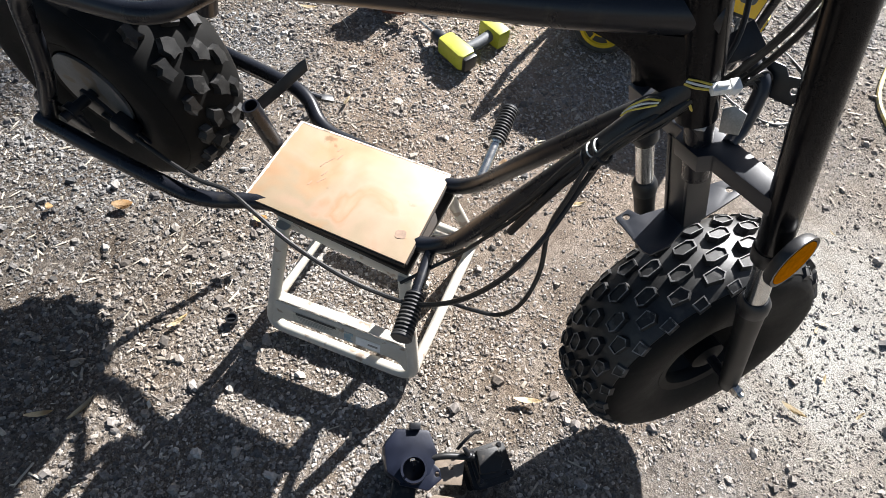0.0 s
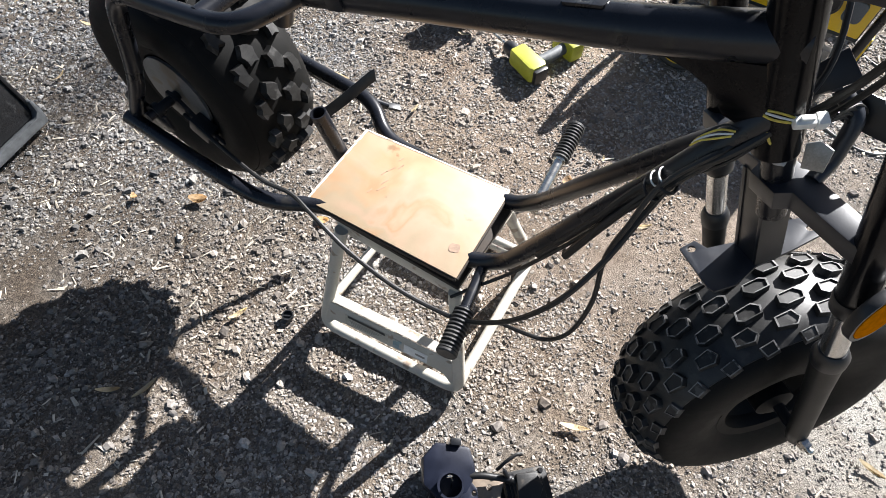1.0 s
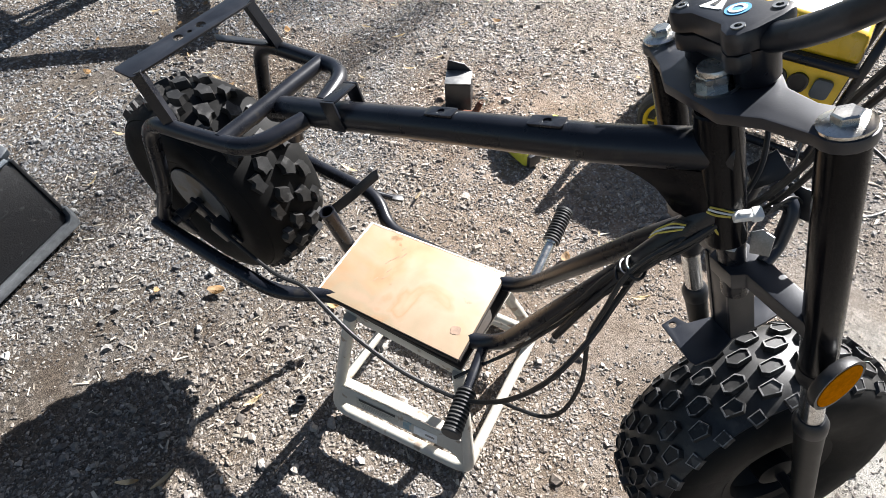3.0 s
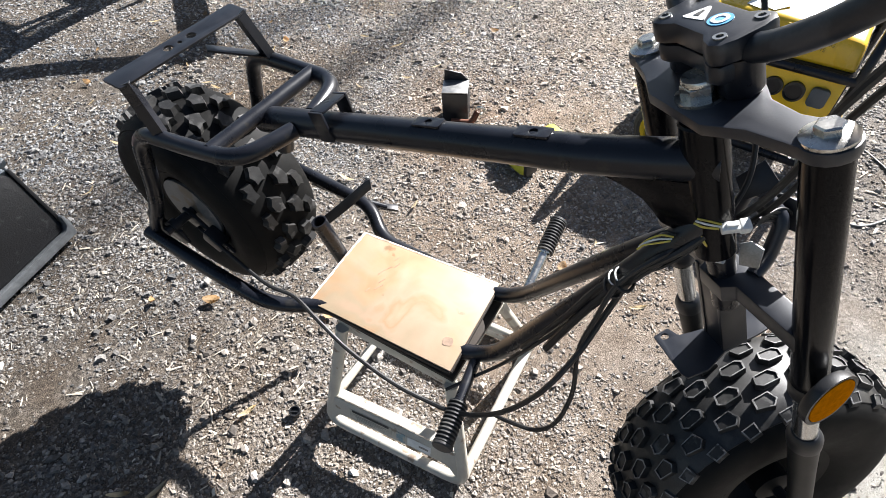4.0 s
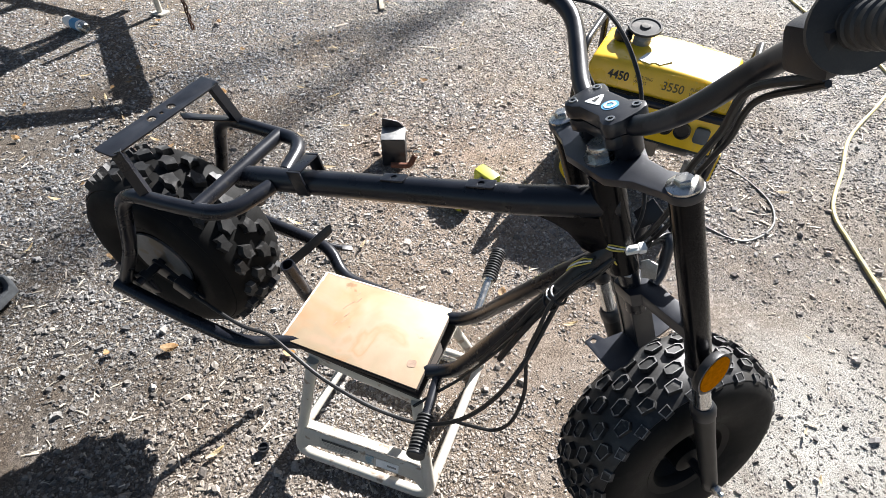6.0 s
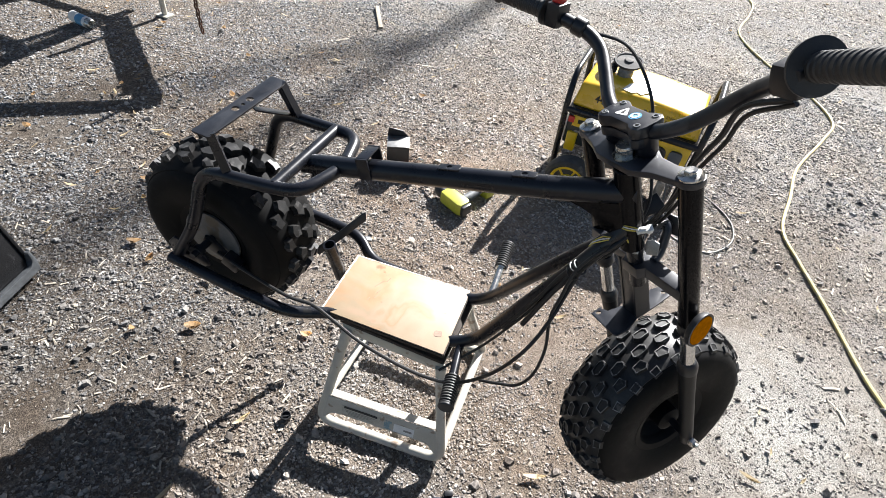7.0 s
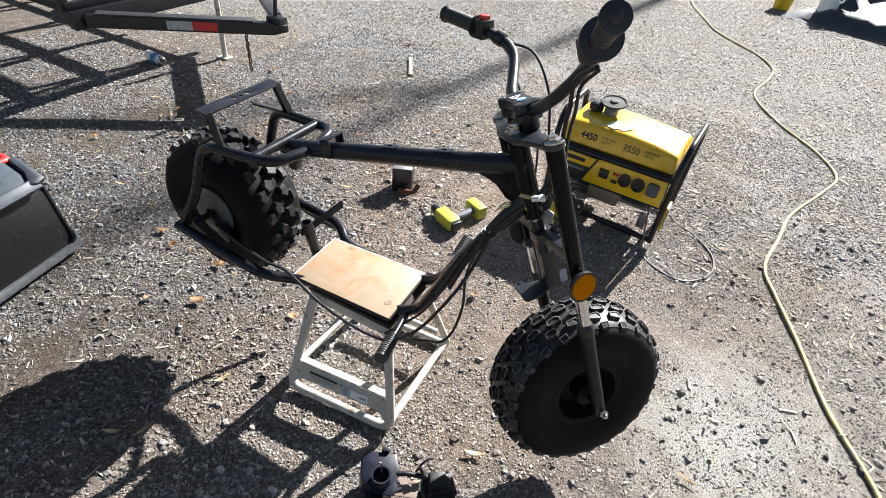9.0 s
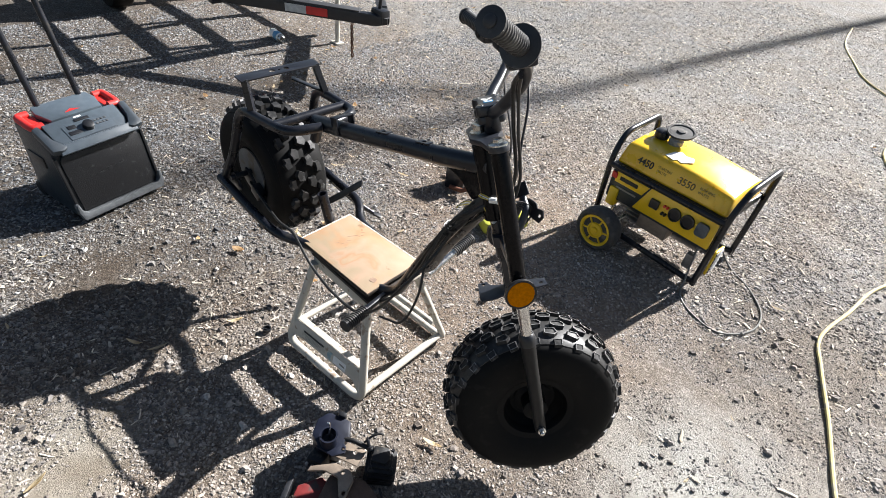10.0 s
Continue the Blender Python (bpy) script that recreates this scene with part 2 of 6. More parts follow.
def ground_material():
    """Packed dirt and crushed gravel: angular stones of two sizes, grey, brown and dusty areas."""
    m = bpy.data.materials.new("gravel_ground")
    m.use_nodes = True
    nt = m.node_tree
    n, l = nt.nodes, nt.links
    b = n["Principled BSDF"]
    b.inputs["Roughness"].default_value = 0.92
    b.inputs["Specular IOR Level"].default_value = 0.2
    tc = n.new("ShaderNodeTexCoord")

    def tex(kind, scale, source=None, **kw):
        t = n.new(kind)
        t.inputs["Scale"].default_value = scale
        for k, v in kw.items():
            t.inputs[k].default_value = v
        l.new(source or tc.outputs["Object"], t.inputs["Vector"])
        return t

    def blend(kind, fac, x, y):
        mx = n.new("ShaderNodeMix")
        mx.data_type, mx.blend_type = "RGBA", kind
        for socket, value in ((mx.inputs[0], fac), (mx.inputs[6], x), (mx.inputs[7], y)):
            if isinstance(value, (int, float, tuple)):
                socket.default_value = value
            else:
                l.new(value, socket)
        return mx.outputs[2]

    def ranged(source, a, b2, c, d):
        mr = n.new("ShaderNodeMapRange")
        for i, v in enumerate((a, b2, c, d)):
            mr.inputs[i + 1].default_value = v
        l.new(source, mr.inputs[0])
        return mr.outputs[0]

    def math_node(op, x, y):
        mt = n.new("ShaderNodeMath")
        mt.operation = op
        for i, v in enumerate((x, y)):
            if isinstance(v, (int, float)):
                mt.inputs[i].default_value = v
            else:
                l.new(v, mt.inputs[i])
        return mt.outputs[0]

    soil = tex("ShaderNodeTexNoise", 2.3, Detail=5.0)
    # ragged cell borders: the coordinates are shaken a little before the cells are cut
    shake = tex("ShaderNodeTexNoise", 160.0, Detail=3.0)
    shift = n.new("ShaderNodeVectorMath")
    shift.operation = "SCALE"
    shift.inputs["Scale"].default_value = 0.009
    l.new(shake.outputs["Color"], shift.inputs[0])
    moved = n.new("ShaderNodeVectorMath")
    l.new(tc.outputs["Object"], moved.inputs[0])
    l.new(shift.outputs[0], moved.inputs[1])
    stones_t = tex("ShaderNodeTexVoronoi", 95, moved.outputs[0])
    pebbles = tex("ShaderNodeTexVoronoi", 300, moved.outputs[0])
    broad_t = tex("ShaderNodeTexNoise", 1.1, Detail=5.0)
    mid = tex("ShaderNodeTexNoise", 9.0, Detail=6.0)
    grit = tex("ShaderNodeTexNoise", 520.0, Detail=3.0)

    def cell(t):
        sp_node = n.new("ShaderNodeSeparateColor")
        l.new(t.outputs["Color"], sp_node.inputs[0])
        return sp_node.outputs

    big, small = cell(stones_t), cell(pebbles)
    ramp = n.new("ShaderNodeValToRGB")
    ramp.color_ramp.elements[0].color, ramp.color_ramp.elements[1].color = (0.075, 0.067, 0.06, 1), (0.40, 0.37, 0.335, 1)
    for at, c in ((0.45, (0.172, 0.158, 0.143)), (0.85, (0.262, 0.243, 0.222))):
        ramp.color_ramp.elements.new(at).color = (*c, 1)
    l.new(big[0], ramp.inputs[0])
    fine_ramp = n.new("ShaderNodeValToRGB")
    fine_ramp.color_ramp.elements[0].color, fine_ramp.color_ramp.elements[1].color = (0.085, 0.070, 0.057, 1), (0.33, 0.29, 0.245, 1)
    fine_ramp.color_ramp.elements.new(0.6).color = (0.20, 0.178, 0.154, 1)
    l.new(small[0], fine_ramp.inputs[0])
    col = blend("MIX", ranged(mid.outputs["Fac"], 0.38, 0.62, 0.15, 0.85), fine_ramp.outputs[0], ramp.outputs[0])
    # dusty sand towards the open side, dark grey stone at the other
    xyz = n.new("ShaderNodeSeparateXYZ")
    l.new(tc.outputs["Object"], xyz.inputs[0])
    wob = math_node("MULTIPLY_ADD", broad_t.outputs["Fac"], 1.2)
    wob.node.inputs[2].default_value = -0.6
    edge = math_node("ADD", xyz.outputs[0], wob)
    # the y term pales distant ground as scattered sun would; the x term is sand
    open_yard = math_node("ADD", math_node("MAXIMUM", xyz.outputs[0], math_node("MULTIPLY", math_node("ADD", xyz.outputs[1], -1.3), 0.55)), wob)
    dust_and_sun = math_node("MULTIPLY", ranged(open_yard, 0.5, 1.0, 0.0, 0.5), ranged(mid.outputs["Fac"], 0.35, 0.6, 0.4, 1.0))
    col = blend("MIX", dust_and_sun, col, (0.30, 0.285, 0.262, 1))
    bare = n.new("ShaderNodeVectorMath")
    bare.operation = "DISTANCE"
    bare.inputs[1].default_value = (-0.15, 0.85, 0.0)
    l.new(tc.outputs["Object"], bare.inputs[0])
    trodden = math_node("MULTIPLY", ranged(math_node("ADD", bare.outputs["Value"], wob), 0.35, 0.95, 0.75, 0.0), ranged(mid.outputs["Fac"], 0.36, 0.58, 0.35, 1.0))
    col = blend("MIX", trodden, col, blend("MIX", small[2], (0.22, 0.182, 0.15, 1), (0.31, 0.262, 0.22, 1)))
    far = n.new("ShaderNodeVectorMath")
    far.operation = "DISTANCE"
    far.inputs[1].default_value = (-0.44, -0.80, 0.0)
    l.new(tc.outputs["Object"], far.inputs[0])
    col = blend("MIX", ranged(math_node("ADD", far.outputs["Value"], math_node("MULTIPLY", wob, 0.4)), 0.14, 0.30, 0.8, 0.0), col, (0.31, 0.30, 0.265, 1))
    dusty = n.new("ShaderNodeVectorMath")
    dusty.operation = "DISTANCE"
    dusty.inputs[1].default_value = (0.93, 0.60, 0.0)
    l.new(tc.outputs["Object"], dusty.inputs[0])
    sand = math_node("MULTIPLY", ranged(math_node("ADD", dusty.outputs["Value"], math_node("MULTIPLY", wob, 0.6)), 0.12, 0.42, 0.95, 0.0), ranged(mid.outputs["Fac"], 0.34, 0.5, 0.5, 1.0))
    dark_side = math_node("MULTIPLY", ranged(edge, -1.4, -0.5, 0.9, 0.0), ranged(xyz.outputs[1], 1.2, 2.6, 1.0, 0.25))
    col = blend("MIX", dark_side, col, blend("MULTIPLY", 1.0, col, (0.62, 0.64, 0.66, 1)))
    # pale band across the yard stands for sunlight scattered off the ground
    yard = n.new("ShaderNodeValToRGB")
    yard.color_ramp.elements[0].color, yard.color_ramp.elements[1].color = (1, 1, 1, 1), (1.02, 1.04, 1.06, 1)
    for at, c in SUN_SCATTER_TONE:
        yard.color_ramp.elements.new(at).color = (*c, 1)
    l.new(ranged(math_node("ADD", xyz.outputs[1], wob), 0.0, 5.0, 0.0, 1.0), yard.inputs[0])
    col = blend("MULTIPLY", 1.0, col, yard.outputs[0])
    col = blend("MULTIPLY", ranged(soil.outputs["Fac"], 0.36, 0.62, 0.9, 0.0), col, (1.0, 0.95, 0.885, 1))
    col = blend("MULTIPLY", 0.75, col, ranged(grit.outputs["Fac"], 0.3, 0.7, 0.4, 1.5))
    # damp brown dirt where the stones lie thick, none further out
    damp = blend("MIX", ranged(mid.outputs["Fac"], 0.4, 0.6, 0.0, 1.0), (0.80, 0.735, 0.68, 1), (1.0, 0.95, 0.90, 1))
    col = blend("MULTIPLY", math_node("MULTIPLY", ranged(xyz.outputs[1], 1.7, 3.4, 1.0, 0.0), ranged(edge, 0.1, 0.9, 1.0, 0.25)), col, damp)
    col = tint_patches(nt, tc.outputs["Object"], col)
    col = blend("MIX", sand, col, blend("MULTIPLY", 0.5, (0.385, 0.37, 0.332, 1), ranged(grit.outputs["Fac"], 0.3, 0.7, 0.6, 1.4)))
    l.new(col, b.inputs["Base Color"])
    h = math_node("ADD", math_node("MULTIPLY", big[1], 0.55), math_node("MULTIPLY", small[1], 0.4))
    h = math_node("ADD", h, math_node("MULTIPLY", grit.outputs["Fac"], 0.4))
    bp_node = n.new("ShaderNodeBump")
    bp_node.inputs["Strength"].default_value, bp_node.inputs["Distance"].default_value = 1.0, 0.008
    l.new(h, bp_node.inputs["Height"])
    l.new(bp_node.outputs[0], b.inputs["Normal"])
    return m


GROUND = ground_material()


def stone_material():
    m = mat("crushed_stone", (0.300, 0.2985, 0.302), 0.9, 0, 0.35, 150, 800, 0.35, spec=0.25)
    nt = m.node_tree
    n, l = nt.nodes, nt.links
    b = n["Principled BSDF"]
    old = b.inputs["Base Color"].links[0].from_socket
    geo = n.new("ShaderNodeNewGeometry")
    ramp = n.new("ShaderNodeValToRGB")
    ramp.color_ramp.elements[0].color, ramp.color_ramp.elements[1].color = (0.36, 0.35, 0.345, 1), (1.62, 1.57, 1.50, 1)
    for at, c in ((0.2, (0.50, 0.45, 0.41)), (0.42, (0.76, 0.73, 0.71)), (0.65, (0.96, 0.90, 0.83)), (0.84, (1.12, 1.03, 0.92)), (0.95, (1.42, 1.35, 1.25))):
        ramp.color_ramp.elements.new(at).color = (*c, 1)
    mul = n.new("ShaderNodeMix")
    mul.data_type, mul.blend_type = "RGBA", "MULTIPLY"
    mul.inputs[0].default_value = 1.0
    l.new(geo.outputs["Random Per Island"], ramp.inputs[0])
    l.new(old, mul.inputs[6])
    l.new(ramp.outputs[0], mul.inputs[7])
    # greyer, darker stone towards the trailer, browner under the bike
    tc = n.new("ShaderNodeTexCoord")
    xyz = n.new("ShaderNodeSeparateXYZ")
    l.new(tc.outputs["Object"], xyz.inputs[0])
    place = n.new("ShaderNodeMapRange")
    place.inputs[1].default_value, place.inputs[2].default_value = -2.0, 1.4
    l.new(xyz.outputs[0], place.inputs[0])
    tone = n.new("ShaderNodeValToRGB")
    tone.color_ramp.elements[0].color, tone.color_ramp.elements[1].color = (0.66, 0.69, 0.72, 1), (0.72, 0.72, 0.72, 1)
    for at, c in ((0.25, (0.74, 0.755, 0.765)), (0.39, (0.80, 0.775, 0.745)), (0.50, (0.98, 0.94, 0.895)), (0.72, (0.95, 0.915, 0.88))):
        tone.color_ramp.elements.new(at).color = (*c, 1)
    l.new(place.outputs[0], tone.inputs[0])
    toned = n.new("ShaderNodeMix")
    toned.data_type, toned.blend_type = "RGBA", "MULTIPLY"
    toned.inputs[0].default_value = 1.0
    l.new(mul.outputs[2], toned.inputs[6])
    l.new(tone.outputs[0], toned.inputs[7])
    # paler gravel out in the yard: sunlight scattered towards the eye, put into the colour
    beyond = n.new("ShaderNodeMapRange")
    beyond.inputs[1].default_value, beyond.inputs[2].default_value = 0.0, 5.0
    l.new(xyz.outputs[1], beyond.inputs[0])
    sun_scatter = n.new("ShaderNodeValToRGB")
    sun_scatter.color_ramp.elements[0].color, sun_scatter.color_ramp.elements[1].color = (1, 1, 1, 1), (1.02, 1.04, 1.06, 1)
    for at, c in SUN_SCATTER_TONE:
        sun_scatter.color_ramp.elements.new(at).color = (*c, 1)
    l.new(beyond.outputs[0], sun_scatter.inputs[0])
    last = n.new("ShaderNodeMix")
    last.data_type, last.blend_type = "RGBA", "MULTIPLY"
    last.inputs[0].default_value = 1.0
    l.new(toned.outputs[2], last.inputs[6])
    l.new(sun_scatter.outputs[0], last.inputs[7])
    patch = n.new("ShaderNodeTexNoise")
    patch.inputs["Scale"].default_value, patch.inputs["Detail"].default_value = 2.3, 5.0
    l.new(tc.outputs["Object"], patch.inputs["Vector"])
    soil = n.new("ShaderNodeValToRGB")
    soil.color_ramp.elements[0].position, soil.color_ramp.elements[1].position = 0.36, 0.62
    soil.color_ramp.elements[0].color, soil.color_ramp.elements[1].color = (1.0, 0.955, 0.895, 1), (0.98, 1.01, 1.03, 1)
    l.new(patch.outputs["Fac"], soil.inputs[0])
    stained = n.new("ShaderNodeMix")
    stained.data_type, stained.blend_type = "RGBA", "MULTIPLY"
    stained.inputs[0].default_value = 1.0
    l.new(last.outputs[2], stained.inputs[6])
    l.new(soil.outputs[0], stained.inputs[7])
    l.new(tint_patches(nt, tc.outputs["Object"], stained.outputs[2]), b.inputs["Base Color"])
    return m


STONE = stone_material()


# ---- building helpers ----
def part(name, bm, material, parent=None, label="", smooth=True):
    me = bpy.data.meshes.new(name)
    bmesh.ops.recalc_face_normals(bm, faces=bm.faces[:])
    bm.to_mesh(me)
    bm.free()
    if smooth:
        me.shade_smooth()
        me.set_sharp_from_angle(angle=radians(38))
    me.materials.append(material)
    ob = new(name, me)
    if parent:
        ob.parent = parent
    if label:
        tagged(ob, label)
    return ob


def thing(name, m, label, category, group="", kind=""):
    ob = new(name)
    ob.empty_display_size = 0.05
    ob.matrix_world = m
    return tagged(ob, label, category, group, kind)


def axes(direction, up=(0, 0, 1)):
    """A turn whose z runs along direction."""
    z = Vector(direction).normalized()
    u = Vector(up)
    if abs(z.dot(u.normalized())) > 0.98:
        u = Vector((1, 0, 0))
    x = u.cross(z).normalized()
    y = z.cross(x)
    return Matrix((x, y, z)).transposed().to_4x4()


def add_box(bm, size, m=None, bevel=0.0, segs=2):
    got = bmesh.ops.create_cube(bm, size=1.0)
    vs = got["verts"]
    bmesh.ops.scale(bm, vec=size, verts=vs)
    if bevel:
        es = list({e for v in vs for e in v.link_edges})
        r = bmesh.ops.bevel(bm, geom=es, offset=bevel, segments=segs, affect="EDGES", profile=0.6)
        vs = list({v for f in r["faces"] for v in f.verts} | {v for v in vs if v.is_valid})
        vs = list({w for v in vs for e in v.link_edges for f in e.link_faces for w in f.verts})
    if m is not None:
        bmesh.ops.transform(bm, matrix=m, verts=vs)
    return bm


def box(size, m=None, bevel=0.0, segs=2):
    return add_box(bmesh.new(), size, m, bevel, segs)


def add_lathe(bm, profile, m=None, segs=32, close=False):
    """profile: (radius, height) pairs turned round z."""
    rings = []
    for r, z in profile:
        rings.append([bm.verts.new((r * math.cos(2 * math.pi * k / segs), r * math.sin(2 * math.pi * k / segs), z)) for k in range(segs)])
    pairs = list(zip(rings, rings[1:]))
    if close:
        pairs.append((rings[-1], rings[0]))
    for a, b in pairs:
        for k in range(segs):
            bm.faces.new((a[k], a[(k + 1) % segs], b[(k + 1) % segs], b[k]))
    if not close:
        for ring in (rings[0], rings[-1]):
            bm.faces.new(ring)
    if m is not None:
        bmesh.ops.transform(bm, matrix=m, verts=[v for r in rings for v in r])
    return bm


def lathe(profile, m=None, segs=32, close=False):
    return add_lathe(bmesh.new(), profile, m, segs, close)


def add_rod(bm, a, b, r, segs=20, bevel=0.0):
    """A solid round bar from a to b."""
    a, b = Vector(a), Vector(b)
    h = (b - a).length
    prof = [(r, 0), (r, h)] if not bevel else [(r - bevel, 0), (r, bevel), (r, h - bevel), (r - bevel, h)]
    return add_lathe(bm, prof, Matrix.Translation(a) @ axes(b - a), segs)


def rod(a, b, r, segs=20, bevel=0.0):
    return add_rod(bmesh.new(), a, b, r, segs, bevel)


def rounded(points, radius, steps=6):
    """The polyline with its corners turned into arcs."""
    ps = [Vector(p) for p in points]
    out = [ps[0]]
    for a, b, c in zip(ps, ps[1:], ps[2:]):
        d1, d2 = (a - b), (c - b)
        k = min(radius, d1.length * 0.48, d2.length * 0.48)
        p, q = b + d1.normalized() * k, b + d2.normalized() * k
        for i in range(steps + 1):
            t = i / steps
            out.append(p.lerp(b, t).lerp(b.lerp(q, t), t))
    out.append(ps[-1])
    return out


def smooth_path(points, steps=8):
    """A Catmull-Rom curve through the points."""
    ps = [Vector(p) for p in points]
    ps = [2 * ps[0] - ps[1], *ps, 2 * ps[-1] - ps[-2]]
    out = []
    for a, b, c, d in zip(ps, ps[1:], ps[2:], ps[3:]):
        for i in range(steps):
            t = i / steps
            out.append(0.5 * ((2 * b) + (c - a) * t + (2 * a - 5 * b + 4 * c - d) * t * t + (3 * b - a - 3 * c + d) * t ** 3))
    out.append(ps[-2])
    return out


def add_tube(bm, path, r, segs=16, hollow=0.0, closed=False):
    """A round tube swept along a path; hollow: wall thickness seen at open ends."""
    ps = [Vector(p) for p in path]
    tang = []
    for i in range(len(ps)):
        a, b = ps[max(i - 1, 0)], ps[min(i + 1, len(ps) - 1)]
        if closed:
            a, b = ps[i - 1], ps[(i + 1) % len(ps)]
        tang.append((b - a).normalized())
    x = axes(tang[0]).to_3x3().col[0].copy()
    rings = []
    for p, t in zip(ps, tang):
        x = (x - t * x.dot(t)).normalized()
        y = t.cross(x)
        rings.append([bm.verts.new(p + r * (math.cos(2 * math.pi * k / segs) * x + math.sin(2 * math.pi * k / segs) * y)) for k in range(segs)])
    pairs = list(zip(rings, rings[1:])) + ([(rings[-1], rings[0])] if closed else [])
    for a, b in pairs:
        for k in range(segs):
            bm.faces.new((a[k], a[(k + 1) % segs], b[(k + 1) % segs], b[k]))
    if not closed:
        for ring, t, s in ((rings[0], tang[0], 1), (rings[-1], tang[-1], -1)):
            if hollow:
                c = sum((v.co for v in ring), Vector()) / segs
                inner = [bm.verts.new(c + (v.co - c) * (1 - hollow / r)) for v in ring]
                deep = [bm.verts.new(v.co + t * s * r * 3) for v in inner]
                for k in range(segs):
                    j = (k + 1) % segs
                    bm.faces.new((ring[k], ring[j], inner[j], inner[k]))
                    bm.faces.new((inner[k], inner[j], deep[j], deep[k]))
                bm.faces.new(deep)
            else:
                bm.faces.new(ring)
    return bm


def tube(path, r, segs=16, hollow=0.0, closed=False):
    return add_tube(bmesh.new(), path, r, segs, hollow, closed)


def add_slab(bm, outline, thick, m=None, bevel=0.0, holes=()):
    """A flat plate: the 2D outline in x, y, thick in z; holes: (x, y, radius) cut through."""
    if not holes:
        vs = [bm.verts.new((x, y, 0)) for x, y in outline]
        f = bm.faces.new(vs)
        made = [f]
    else:
        es = []
        vs = [bm.verts.new((x, y, 0)) for x, y in outline]
        es += [bm.edges.new((a, b)) for a, b in zip(vs, vs[1:] + vs[:1])]
        for hx, hy, hr in holes:
            ring = [bm.verts.new((hx + hr * math.cos(k * math.pi / 8), hy + hr * math.sin(k * math.pi / 8), 0)) for k in range(16)]
            es += [bm.edges.new((a, b)) for a, b in zip(ring, ring[1:] + ring[:1])]
        made = [g for g in bmesh.ops.triangle_fill(bm, edges=es, use_beauty=True)["geom"] if isinstance(g, bmesh.types.BMFace)]
    flat = {v for f in made for v in f.verts}
    ext = bmesh.ops.extrude_face_region(bm, geom=made)
    up = [g for g in ext["geom"] if isinstance(g, bmesh.types.BMVert)]
    bmesh.ops.translate(bm, verts=up, vec=(0, 0, thick))
    allv = list(flat | set(up))
    if bevel:
        es = [e for e in {e for v in allv for e in v.link_edges} if len(e.link_faces) == 2 and e.calc_face_angle(0) > 0.6]
        r = bmesh.ops.bevel(bm, geom=es, offset=bevel, segments=2, affect="EDGES", profile=0.6)
        allv = list({w for f in r["faces"] for v in f.verts for e in v.link_edges for g in e.link_faces for w in g.verts} | {v for v in allv if v.is_valid})
    if m is not None:
        bmesh.ops.transform(bm, matrix=m, verts=allv)
    return bm


def slab(outline, thick, m=None, bevel=0.0, holes=()):
    return add_slab(bmesh.new(), outline, thick, m, bevel, holes)


def round_rect(w, h, r, steps=5):
    out = []
    for cx, cy, a0 in ((w / 2 - r, h / 2 - r, 0), (-w / 2 + r, h / 2 - r, 90), (-w / 2 + r, -h / 2 + r, 180), (w / 2 - r, -h / 2 + r, 270)):
        for k in range(steps + 1):
            a = radians(a0 + 90 * k / steps)
            out.append((cx + r * math.cos(a), cy + r * math.sin(a)))
    return out


def add_hex(bm, r, h, m=None):
    """A bolt head or nut with a chamfer."""
    return add_lathe(bm, [(r, 0), (r, h * 0.85), (r * 0.86, h)], m, 6)


def text_mesh(words, size, m, depth=0.0006, bold=0.0):
    cu = bpy.data.curves.new("lettering", "FONT")
    cu.body, cu.size, cu.extrude, cu.align_x, cu.align_y = words, size, depth, "LEFT", "CENTER"
    cu.offset = bold
    tmp = new("lettering", cu)
    dg = bpy.context.evaluated_depsgraph_get()
    me = bpy.data.meshes.new_from_object(tmp.evaluated_get(dg))
    bpy.data.objects.remove(tmp)
    bpy.data.curves.remove(cu)
    bm = bmesh.new()
    bm.from_mesh(me)
    bpy.data.meshes.remove(me)
    bmesh.ops.transform(bm, matrix=m, verts=bm.verts[:])
    return bm




# ---- ground ----
def spread_axis(lo, hi, step, far):
    xs = list(np.arange(lo, hi + 1e-6, step))
    d, a, b = step, lo, hi
    while b < far:
        d *= 1.6
        a, b = a - d, b + d
        xs = [a] + xs + [b]
    return xs


def ground_height(x, y):
    r = 0.006 * noise.noise((x * 1.3, y * 1.3, 0.0)) + 0.004 * noise.noise((x * 5, y * 5, 3.0)) + 0.003 * noise.noise((x * 16, y * 16, 5.0))
    return r - 0.004


def build_ground():
    xs, ys = spread_axis(-5, 3, 0.05, 400), spread_axis(-1.8, 8, 0.05, 400)
    bm = bmesh.new()
    rows = [[bm.verts.new((x, y, ground_height(x, y))) for x in xs] for y in ys]
    for a, b in zip(rows, rows[1:]):
        for i in range(len(xs) - 1):
            bm.faces.new((a[i], a[i + 1], b[i + 1], b[i]))
    ob = part("ground", bm, GROUND)
    tagged(ob, "grey-brown packed dirt yard strewn with crushed gravel", "ground", kind="structure")


build_ground()

# ---- step stool ----
stool = thing("step_stool", pose(-0.19, 0.17, 0), "cream enamelled tubular steel step stool carrying a bike frame", "step stool")


def stool_point(x, y, z):
    return Vector((x + 0.19, y - 0.17, z))


